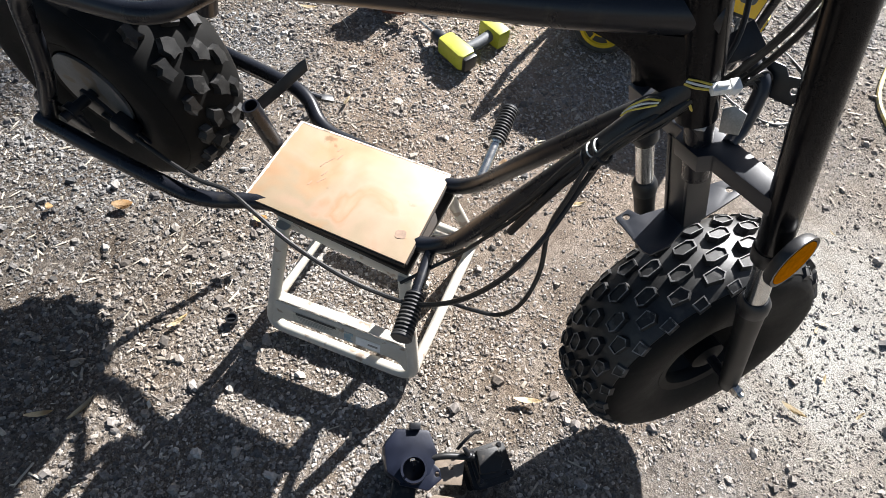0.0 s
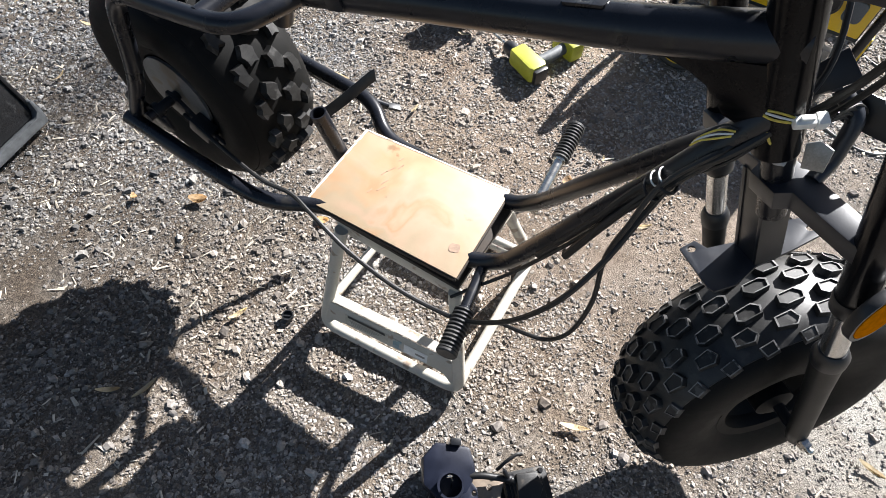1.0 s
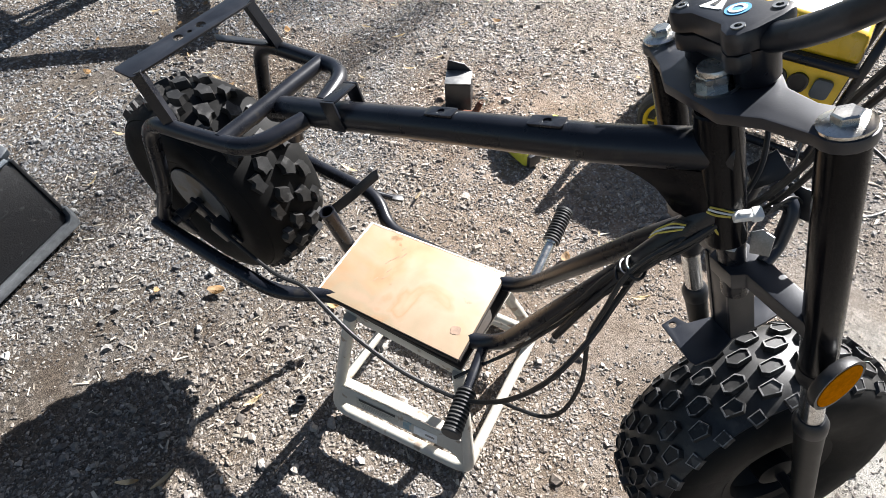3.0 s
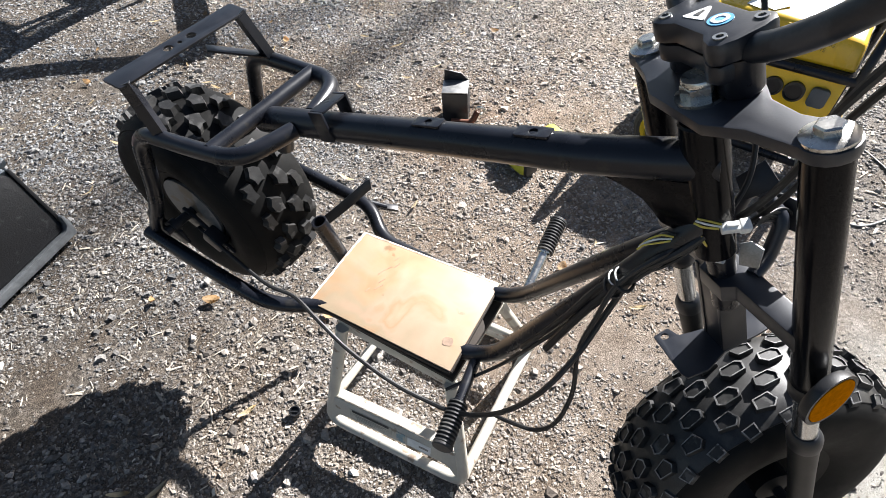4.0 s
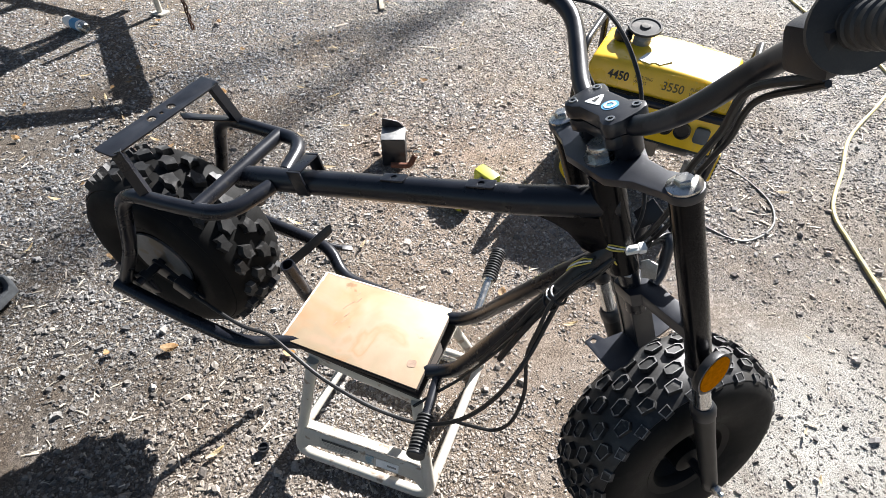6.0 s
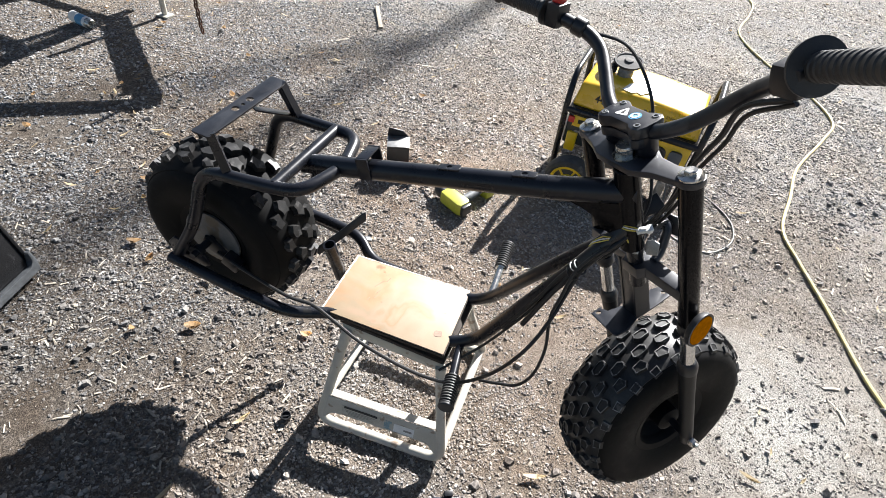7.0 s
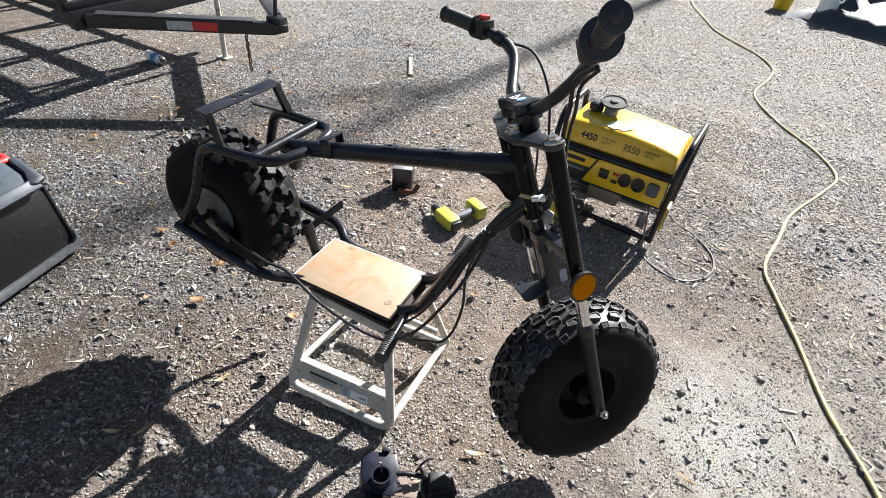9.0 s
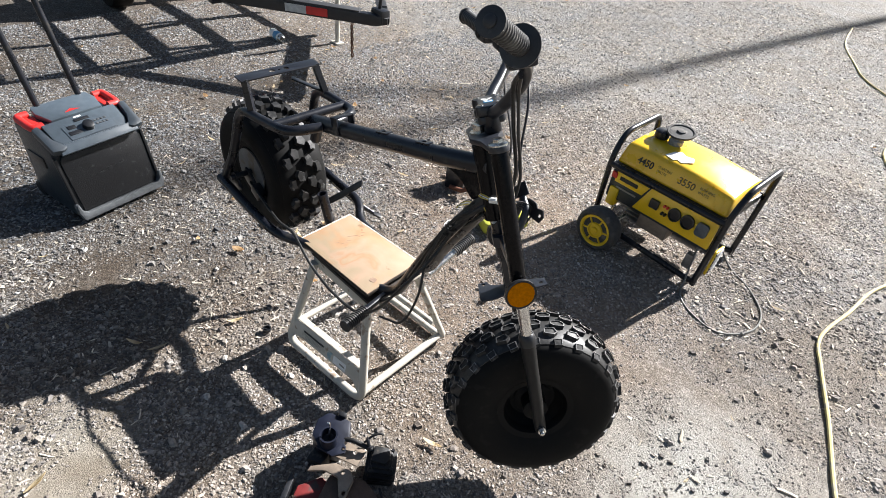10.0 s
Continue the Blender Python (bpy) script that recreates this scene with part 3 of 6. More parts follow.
SR = 0.0125
front = [stool_point(*p) for p in ((-0.318, 0.052, 0.372), (-0.376, -0.040, 0.014), (0.0, -0.004, 0.014), (-0.056, 0.058, 0.372))]
part("front_leg_frame", tube(rounded(front, 0.05), 0.0138), CREAM, stool)
back = [stool_point(*p) for p in ((-0.325, 0.262, 0.372), (-0.38, 0.365, 0.014), (-0.012, 0.392, 0.014), (-0.068, 0.268, 0.372))]
part("rear_leg_frame", tube(rounded(back, 0.05), SR), CREAM, stool)
part("side_bar", tube([stool_point(-0.366, -0.018, 0.09), stool_point(-0.366, 0.335, 0.10)], 0.011), CREAM, stool)
part("side_bar", tube([stool_point(-0.006, 0.006, 0.05), stool_point(-0.022, 0.375, 0.05)], 0.0125), CREAM, stool)
part("side_bar", tube([stool_point(-0.34, 0.34, 0.10), stool_point(-0.045, 0.355, 0.10)], 0.011), CREAM, stool)


def stool_step():
    bm = bmesh.new()
    m = Matrix.Translation(stool_point(-0.188, -0.012, 0.085)) @ pose(0, 0, 0, 76, 0, 6)
    low = [(0.178, -0.052), (0.160, -0.040), (0.145, -0.020), (0.120, -0.014), (-0.125, -0.014), (-0.150, -0.020), (-0.165, -0.040), (-0.184, -0.055)]
    add_slab(bm, [(-0.176, 0.046), (0.158, 0.046), (0.168, 0.03)] + low, 0.003, m, 0.001)
    add_box(bm, (0.322, 0.022, 0.003), Matrix.Translation(stool_point(-0.196, 0.010, 0.1315)) @ pose(0, 0, 0, 0, 0, 6), 0.001)
    return bm


part("step_board", stool_step(), CREAM, stool)
m_label = Matrix.Translation(stool_point(-0.188, -0.0158, 0.086)) @ pose(0, 0, 0, 76, 0, 6)
part("warning_label", box((0.115, 0.034, 0.0008), m_label @ pose(-0.06, 0.012, 0)), mat("grey_label", (0.42, 0.4, 0.34), 0.6), stool, "faded grey warning label")
part("print_bar", box((0.10, 0.008, 0.001), m_label @ pose(-0.06, 0.024, 0.0004)), PRINT, stool)
for k in range(4):
    part("print_bar", box((0.09 - 0.012 * k, 0.002, 0.001), m_label @ pose(-0.062 - 0.003 * k, 0.014 - 0.005 * k, 0.0004)), GREY_PRINT, stool)
part("blue_label", box((0.022, 0.032, 0.001), m_label @ pose(0.022, 0.01, 0)), FADED_BLUE, stool, "small blue and white label")
part("white_label", box((0.06, 0.03, 0.001), m_label @ pose(0.07, 0.008, 0)), WHITE_LABEL, stool, "scuffed white label")
part("print_bar", box((0.024, 0.007, 0.001), m_label @ pose(0.082, 0.008, 0.0006)), GREY_PRINT, stool)


def stool_top():
    bm = bmesh.new()
    add_box(bm, (0.285, 0.20, 0.012), Matrix.Translation(stool_point(-0.193, 0.163, 0.382)), 0.004)
    add_box(bm, (0.285, 0.004, 0.034), Matrix.Translation(stool_point(-0.193, 0.061, 0.366)), 0.0015)
    add_box(bm, (0.285, 0.004, 0.034), Matrix.Translation(stool_point(-0.193, 0.264, 0.366)), 0.0015)
    return bm


part("top_step", stool_top(), CREAM, stool)
part("tread_mat", box((0.29, 0.212, 0.012), Matrix.Translation(stool_point(-0.195, 0.162, 0.394)), 0.003), DARK_WOOD, stool, "dark worn tread mat")

# ---- mini bike ----
CY = 0.163
bike = thing("mini_bike", pose(0, CY, 0), "black stripped mini bike frame with knobbly tyres, propped on a stool", "mini bike")


def bp(x, y, z):
    return Vector((x, y - CY, z))


def tube_line(x):
    return 0.926 - 0.0228 + 0.262 * (x - 0.02)


FR = 0.0225
frame_part = part("top_tube", tube([bp(-0.47, CY, tube_line(-0.47)), bp(0.08, CY, tube_line(0.08)), bp(0.15, 0.168, tube_line(0.15)), bp(0.214, 0.1765, tube_line(0.214))], FR, 24), BLACK_PAINT, bike)
# steering geometry
AXLE = bp(0.4525, 0.2148, 0.350)
TOP = bp(0.1926, 0.1819, 1.027)
DOWN = (AXLE - TOP).normalized()
LAT = Vector((0.7067, -0.6656, 0.24))
LAT = (LAT - DOWN * LAT.dot(DOWN)).normalized()
FWD = (-DOWN).cross(LAT)
SM = Matrix.Translation(TOP) @ Matrix((LAT, FWD, -DOWN)).transposed().to_4x4()


def sp(a, b, u):
    """A point of the steering head: a towards the near side, b ahead, u up along the stem."""
    return SM @ Vector((a, b, u))


part("head_tube", rod(sp(-0.007, -0.022, -0.022), sp(-0.007, -0.022, -0.200), 0.0225, 28, 0.002), FORK_BLACK, bike)


def gusset():
    bm = bmesh.new()
    zt = lambda x: tube_line(x) - 0.018
    pts = [(0.085, zt(0.085)), (0.20, zt(0.20)), (0.232, 0.882), (0.208, 0.860), (0.182, 0.866), (0.170, 0.878), (0.156, 0.890), (0.136, 0.898), (0.112, 0.903)]
    m = pose(0, 0, 0, 90, 0, 0)
    add_slab(bm, [(x, z) for x, z in pts], 0.026, pose(0, 0.019, 0) @ m, 0.003)
    return bm


part("head_gusset", gusset(), FORK_BLACK, bike)
rail_l = [bp(*p) for p in ((0.224, 0.172, 0.883), (0.172, 0.137, 0.790), (0.085, 0.122, 0.620), (0.005, 0.122, 0.448), (-0.05, 0.112, 0.4135), (-0.36, 0.062, 0.4135), (-0.445, -0.002, 0.432), (-0.60, -0.006, 0.445), (-0.80, -0.004, 0.466))]
part("lower_rail", tube(rounded(rail_l, 0.06), 0.0155), BLACK_PAINT, bike)
rail_r = [bp(*p) for p in ((0.232, 0.182, 0.860), (0.17, 0.198, 0.770), (0.07, 0.224, 0.600), (0.0, 0.258, 0.462), (-0.055, 0.258, 0.4135), (-0.36, 0.262, 0.4135), (-0.43, 0.322, 0.432), (-0.60, 0.328, 0.44), (-0.80, 0.326, 0.460))]
part("lower_rail", tube(rounded(rail_r, 0.06), 0.0155), BLACK_PAINT, bike)
# rear loop
for s in (-1, 1):
    y0 = CY + s * 0.02
    loop = [bp(-0.375, CY + s * 0.022, 0.80), bp(-0.40, CY + s * 0.118, 0.80), bp(-0.52, CY + s * 0.128, 0.79), bp(-0.635, CY + s * 0.135, 0.785), bp(-0.70, CY + s * 0.145, 0.61), bp(-0.79, CY + s * 0.155, 0.466)]
    part("rear_loop_tube", tube(rounded(loop, 0.055), 0.0145), BLACK_PAINT, bike)
    part("seat_upright", tube([bp(-0.572, CY + s * 0.128, 0.795), bp(-0.594, CY - 0.009 + s * 0.118, 0.884)], 0.0125, 4), BLACK_PAINT, bike)
    drop = [(-0.045, -0.03), (0.04, -0.032), (0.07, -0.012), (0.06, 0.02), (-0.03, 0.045), (-0.055, 0.02)]
    part("dropout_plate", slab(drop, 0.006, Matrix.Translation(bp(-0.765, CY + s * 0.142, 0.474)) @ pose(0, 0.003, 0, 90, 0, 0), 0.001, ((0.0, 0.005, 0.009),)), BLACK_PAINT, bike)
part("cross_tube", tube([bp(-0.462, CY - 0.122, 0.797), bp(-0.462, CY + 0.122, 0.797)], 0.0135), BLACK_PAINT, bike)
seat_holes = ((-0.022, 0.002, 0.0085), (0.0, 0.0, 0.004), (0.024, 0.0, 0.0085))
m_seat = Matrix.Translation(bp(-0.606, CY - 0.009, 0.882)) @ pose(0, 0, 0, 0, 0, 90) @ pose(0, 0, 0, 4, 0, 0)
part("seat_plate", slab(round_rect(0.265, 0.043, 0.004, 2), 0.004, m_seat, 0.0008, seat_holes), SATIN_BLACK, bike, "dark satin seat mounting plate with holes")
part("seat_brace", slab([(-0.06, -0.012), (0.06, -0.012), (0.06, 0.012), (-0.06, 0.012)], 0.004, Matrix.Translation(bp(-0.60, CY + 0.09, 0.815)) @ pose(0, 0, 0, 0, 25, 60), 0.001), BLACK_PAINT, bike)


def saddle_strap():
    bm = bmesh.new()
    c = bp(-0.302, CY, tube_line(-0.302))
    m = Matrix.Translation(c) @ pose(0, 0, 0, 0, -14.7, 0)
    add_box(bm, (0.028, 0.05, 0.004), m @ pose(0, 0.004, 0.037), 0.001)
    for y in (-0.024, 0.032):
        add_box(bm, (0.028, 0.004, 0.05), m @ pose(0, y, 0.014), 0.001)
    return bm


part("tube_bracket", saddle_strap(), BLACK_PAINT, bike)
for x in (-0.127, 0.02):
    m = Matrix.Translation(bp(x, CY, tube_line(x) + 0.0215)) @ pose(0, 0, 0, 0, -14.7, 0)
    part("tube_tab", slab(round_rect(0.045, 0.02, 0.003, 2), 0.0035, m, 0.0006, ((0, 0, 0.0055),)), BLACK_PAINT, bike)
part("short_post", tube([bp(-0.410, CY + 0.018, 0.405), bp(-0.429, CY + 0.003, 0.532)], 0.0165, 20, 0.003), BLACK_PAINT, bike)
part("rear_stub_tube", tube([bp(-0.42, CY, 0.80), bp(-0.447, CY + 0.002, 0.722)], 0.0165, 20, 0.003), BLACK_PAINT, bike)
part("brake_lever_arm", slab([(-0.09, -0.011), (0.0, -0.011), (0.085, -0.007), (0.098, 0.012), (0.085, 0.014), (0.0, 0.011), (-0.09, 0.011)], 0.004, Matrix.Translation(bp(-0.455, 0.262, 0.475)) @ pose(0, 0, 0, 65, -38, 38), 0.001), SATIN_BLACK, bike)
part("kick_bar", tube(rounded([bp(-0.60, 0.315, 0.44), bp(-0.545, 0.37, 0.36), bp(-0.49, 0.43, 0.30)], 0.02), 0.009), BLACK_PAINT, bike)
part("kick_foot", box((0.034, 0.02, 0.008), Matrix.Translation(bp(-0.480, 0.442, 0.292)) @ pose(0, 0, 0, 0, 20, 38), 0.002), OILED_STEEL, bike, "dull metal stand foot")
m_plate = Matrix.Translation(bp(-0.227, CY - 0.005, 0.4255))
part("engine_plate", slab([(-0.161, -0.113), (0.172, -0.101), (0.159, 0.117), (-0.172, 0.095)], 0.005, m_plate, 0.0015), RUST_PLATE, bike, "tan rust-stained steel engine mounting plate")
# whitish strips along the left and back edges of the plate
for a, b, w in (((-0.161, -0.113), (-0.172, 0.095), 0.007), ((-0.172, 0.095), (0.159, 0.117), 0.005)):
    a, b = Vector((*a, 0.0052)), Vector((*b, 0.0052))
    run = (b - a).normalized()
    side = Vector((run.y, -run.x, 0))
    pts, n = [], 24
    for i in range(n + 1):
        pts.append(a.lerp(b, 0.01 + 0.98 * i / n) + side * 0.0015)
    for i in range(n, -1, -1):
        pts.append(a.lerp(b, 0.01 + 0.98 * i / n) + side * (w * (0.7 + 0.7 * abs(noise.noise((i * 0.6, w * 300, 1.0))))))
    part("chalky_edge", slab([(q.x, q.y) for q in pts], 0.0006, m_plate @ pose(0, 0, 0.005)), PALE_STRIP, bike, "whitish plate edge")
# dark strips along the front and right edges
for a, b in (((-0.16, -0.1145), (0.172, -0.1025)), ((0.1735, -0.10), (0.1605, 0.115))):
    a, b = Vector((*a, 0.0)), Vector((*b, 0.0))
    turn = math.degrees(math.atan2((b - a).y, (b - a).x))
    part("burnt_edge", box(((b - a).length, 0.003, 0.009), m_plate @ Matrix.Translation((a + b) / 2) @ pose(0, 0, -0.002, 0, 0, turn), 0.0008), DARK_WOOD, bike, "dark lower edge of the plate")
part("plate_stain", slab(round_rect(0.02, 0.018, 0.006), 0.0005, m_plate @ pose(0.137, -0.051, 0.0052, 0, 0, 20)), mat("dark_oil_spot", (0.24, 0.16, 0.11), 0.6), bike)
for k in range(7):
    part("plate_scratch", box((0.012 + 0.004 * (k % 3), 0.0022, 0.0004), m_plate @ pose(-0.062 + 0.0105 * math.sin(k * 1.7), 0.066 - 0.016 * k, 0.0052, 0, 0, 70 + 8 * math.sin(k * 2.3))), mat("scratch_brown", (0.3, 0.2, 0.13), 0.6), bike)
# foot pegs
for y0, y1, x0, x1 in ((0.112, -0.062, -0.03, 0.003), (0.262, 0.462, -0.012, -0.026)):
    k = 0.55 if y1 < 0 else 0.6
    a, b = bp(x0, y0, 0.42), bp(x1, y1, 0.428 if y1 < 0 else 0.455)
    mid = a.lerp(b, k)
    part("peg_bar", tube([a, mid.lerp(b, 0.1)], 0.0105), BLACK_PAINT if y1 < 0 else STEEL, bike)
    part("peg_collar", rod(a.lerp(b, k - 0.02), a.lerp(b, k + 0.03), 0.0135, 20, 0.002), STEEL if y1 > 0 else BLACK_PAINT, bike)
    prof, n = [(0.012, 0.0)], 11
    length = (b - mid).length
    for i in range(n):
        z = length * (i + 0.2) / n
        prof += [(0.0135, z), (0.0178, z + length / n * 0.2), (0.0178, z + length / n * 0.55), (0.0135, z + length / n * 0.72)]
    prof += [(0.0185, length), (0.0185, length + 0.004), (0.0165, length + 0.006)]
    part("peg_grip", lathe(prof, Matrix.Translation(mid) @ axes(b - mid), 24), GRIP_RUBBER, bike, "ribbed black rubber foot peg grip")


# wheels
def tyre_radius(v, R, w):
    t = min(1.0, abs(v) / w)
    return R - 0.013 * t ** 2 - 0.022 * t ** 6


def tyre(R, w, rim):
    prof = [(rim, -w * 0.78), (rim + 0.012, -w * 0.86), (rim + 0.035, -w * 0.98), (rim + 0.065, -w * 1.03), (R - 0.045, -w * 1.02), (R - 0.028, -w * 0.96)]
    for k in range(-6, 7):
        v = w * 0.9 * k / 6
        prof.append((tyre_radius(v, R, w), v))
    prof += [(R - 0.028, w * 0.96), (R - 0.045, w * 1.02), (rim + 0.065, w * 1.03), (rim + 0.035, w * 0.98), (rim + 0.012, w * 0.86), (rim, w * 0.78), (rim - 0.004, w * 0.5), (rim - 0.004, -w * 0.5)]
    return lathe(prof, None, 72, close=True)


def add_knob(bm, outline, theta, v0, R, w, h, taper=0.84, dish=0.0, inset=0.85):
    """One tread block: outline in (along, across) metres, standing h proud of the tread at theta, v0."""
    cx = sum(p[0] for p in outline) / len(outline)
    cy = sum(p[1] for p in outline) / len(outline)
    low, high = [], []
    for px, py in outline:
        for ring, k, dh in ((low, 1.0, -0.004), (high, taper, h)):
            along, across = cx + (px - cx) * k, cy + (py - cy) * k + v0
            r = tyre_radius(across, R, w) + dh
            a = theta + along / R
            ring.append(bm.verts.new((r * math.cos(a), r * math.sin(a), across)))
    n = len(outline)
    for i in range(n):
        j = (i + 1) % n
        bm.faces.new((low[i], low[j], high[j], high[i]))
    if dish:
        inner = []
        for px, py in outline:
            along, across = cx + (px - cx) * taper * inset, cy + (py - cy) * taper * inset + v0
            r = tyre_radius(across, R, w) + h
            a = theta + along / R
            inner.append(((r, a, across)))
        i1 = [bm.verts.new((r * math.cos(a), r * math.sin(a), z)) for r, a, z in inner]
        i2 = [bm.verts.new(((r - dish) * math.cos(a), (r - dish) * math.sin(a), z)) for r, a, z in inner]
        for i in range(n):
            j = (i + 1) % n
            bm.faces.new((high[i], high[j], i1[j], i1[i])).material_index = 1
            bm.faces.new((i1[i], i1[j], i2[j], i2[i]))
        bm.faces.new(i2)
    else:
        bm.faces.new(high)


def front_tread(R, w):
    bm = bmesh.new()
    penta = [(-0.021, -0.006), (-0.012, -0.0118), (0.016, -0.0095), (0.020, 0.002), (0.010, 0.0115), (-0.017, 0.0085)]
    side = [(-0.018, -0.007), (0.010, -0.0118), (0.020, -0.003), (0.013, 0.0115), (-0.015, 0.009)]
    lug = [(-0.013, -0.007), (0.011, -0.009), (0.015, 0.005), (-0.012, 0.008)]
    n = 24
    for k in range(n):
        t = 2 * math.pi * k / n
        for s in (-1, 1):
            half = (0 if s < 0 else 1) * math.pi / n
            add_knob(bm, [(-s * x, -s * y) for x, y in penta], t + half, s * 0.0160, R, w, 0.013, 0.92, 0.003)
            add_knob(bm, [(-s * x, -s * y) for x, y in side], t + half + 0.8 * math.pi / n, s * 0.0445, R, w, 0.011, 0.9, 0.0025)
            add_knob(bm, [(x, -s * y) for x, y in lug], t + half + 0.1 * math.pi / n, s * 0.067, R, w, 0.007, 0.86, 0.0015, 0.8)
    return bm


def rear_tread(R, w):
    bm = bmesh.new()
    rg = random.Random(5)

    def worn(outline):
        return [(x * rg.uniform(0.8, 1.02) + rg.uniform(-0.002, 0.002), y * rg.uniform(0.76, 0.96) + rg.uniform(-0.002, 0.002)) for x, y in outline]

    arrow = [(-0.026, -0.007), (-0.012, -0.015), (-0.003, -0.022), (0.012, -0.015), (0.026, -0.012), (0.021, 0.005), (0.022, 0.015), (0.006, 0.014), (-0.008, 0.021), (-0.016, 0.010)]
    tri = [(-0.020, -0.012), (0.0, -0.009), (0.016, -0.016), (0.015, 0.0), (0.023, 0.010), (0.002, 0.017), (-0.008, 0.009), (-0.021, 0.010)]
    n = 20
    for k in range(n):
        t = 2 * math.pi * k / n
        for s in (-1, 1):
            half = (0 if s < 0 else 1) * math.pi / n
            add_knob(bm, [(-s * x, -s * y) for x, y in worn(arrow)], t + half, s * 0.019, R, w, 0.0165, 0.8)
            add_knob(bm, [(x, s * y) for x, y in worn(tri)], t + half + 0.7 * math.pi / n, s * 0.050, R, w, 0.0165, 0.8)
    return bm


def rim_mesh(rim, w):
    prof = [(0.03, -0.02), (0.06, -0.022), (0.075, -0.045), (rim - 0.012, -0.055), (rim - 0.004, -w * 0.74), (rim + 0.008, -w * 0.80), (rim + 0.008, -w * 0.84), (rim - 0.008, -w * 0.80),
            (rim - 0.016, -0.05), (rim - 0.016, 0.05), (rim - 0.008, w * 0.80), (rim + 0.008, w * 0.84), (rim + 0.008, w * 0.80), (rim - 0.004, w * 0.74), (rim - 0.012, 0.055), (0.075, 0.045), (0.06, 0.022), (0.03, 0.02)]
    return lathe(prof, None, 48, close=True)


def wheel(name_label, m, R, w, rim, tread, base):
    tyre_ob = part("wheel", rim_mesh(rim, w), RIM_BLACK, bike, name_label)
    tyre_ob.matrix_local = m
    part("tyre", tyre(R, w, rim), RUBBER, tyre_ob, "dusty black rubber tyre")
    part("tread", tread(R, w), KNOB_RUBBER, tyre_ob, smooth=False).data.materials.append(KNOB_EDGE)
    band = [(tyre_radius(w * 0.84 * k / 8, R, w) + 0.0012, w * 0.84 * k / 8) for k in range(-8, 9)]
    band += [(tyre_radius(w * 0.84 * k / 8, R, w) - 0.004, w * 0.84 * k / 8) for k in range(8, -9, -1)]
    part("tread_base", lathe(band, None, 72, close=True), base, tyre_ob, "scuffed dusty rubber between the tread blocks")
    part("hub", lathe([(0.02, -0.075), (0.032, -0.07), (0.032, -0.03), (0.05, -0.025), (0.05, 0.025), (0.032, 0.03), (0.032, 0.07), (0.02, 0.075)], None, 24), RIM_BLACK, tyre_ob)
    return tyre_ob


RW = 0.226
rear = wheel("black steel rear wheel with knobbly tyre", Matrix.Translation(bp(-0.726, 0.159, 0.499)) @ axes((0, 1, 0)), 0.221, 0.098, 0.094, rear_tread, RUBBER)
front_m = SM @ pose(-0.012, 0, -0.731) @ axes((1, 0, 0))
frontw = wheel("black steel front wheel with knobbly tyre", front_m, RW, 0.084, 0.092, front_tread, TREAD_BASE)
part("brake_disc", lathe([(0.028, -0.003), (0.082, -0.003), (0.082, 0.003), (0.028, 0.003)], Matrix.Translation(bp(-0.726, 0.078, 0.499)) @ axes((0, 1, 0)), 48), DULL_STEEL, bike, "dull steel disc on the rear hub")
part("brake_arm", slab([(-0.022, -0.02), (0.0, -0.026), (0.05, -0.02), (0.118, -0.006), (0.125, 0.006), (0.05, 0.012), (0.0, 0.024), (-0.022, 0.015)], 0.008, Matrix.Translation(bp(-0.722, 0.066, 0.492)) @ pose(0, 0, 0, 90, 0, 0) @ pose(0, 0, 0, 0, 0, -30), 0.002, ((0.105, 0.0, 0.005),)), OILED_STEEL, bike, "oily dark brake arm over the disc")
part("caliper", box((0.05, 0.03, 0.04), Matrix.Translation(bp(-0.66, 0.06, 0.455)) @ pose(0, 0, 0, 0, 30, 0), 0.006), OILED_STEEL, bike)
part("axle_bolt", lathe([(0.01, 0), (0.01, 0.06), (0.016, 0.06), (0.016, 0.075), (0.009, 0.075), (0.009, 0.09)], Matrix.Translation(bp(-0.726, 0.09, 0.499)) @ axes((0, -1, 0)), 16), SATIN_BLACK, bike)
part("axle_rod", rod(bp(-0.726, 0.01, 0.499), bp(-0.726, 0.33, 0.499), 0.008), STEEL, bike)

# fork
NEAR, FAR = 0.111, -0.130


def lobe(a0, start, end):
    return [(a0 + 0.0215 * math.cos(radians(start + (end - start) * k / 10)), 0.0215 * math.sin(radians(start + (end - start) * k / 10))) for k in range(11)]


CL = lobe(FAR, 80, 285) + [(-0.085, -0.032), (-0.05, -0.048), (0.03, -0.048), (0.062, -0.030)] + lobe(NEAR, -105, 100) + [(0.075, 0.009), (0.042, 0.010), (0.020, 0.022), (-0.07, 0.022), (-0.09, 0.012)]
part("top_clamp", slab(CL, 0.012, SM @ pose(0, 0, -0.012), 0.0025), SLATE_PAINT, bike)
LC = [(FAR - 0.012, -0.018), (-0.03, -0.02), (-0.024, -0.034), (0.016, -0.034), (0.024, -0.02), (NEAR, -0.018), (NEAR, 0.009), (0.02, 0.011), (-0.024, 0.011), (FAR - 0.012, 0.009)]
part("lower_clamp", slab(LC, 0.026, SM @ pose(0, 0, -0.264), 0.002), SLATE_PAINT, bike)
part("stem", rod(sp(-0.007, -0.022, -0.012), sp(-0.007, -0.014, -0.30), 0.016, 20), BLACK_PAINT, bike)
bm = bmesh.new()
add_hex(bm, 0.0165, 0.013, SM @ pose(-0.007, -0.022, 0.003))
add_lathe(bm, [(0.022, 0), (0.022, 0.003)], SM @ pose(-0.007, -0.022, 0), 24)
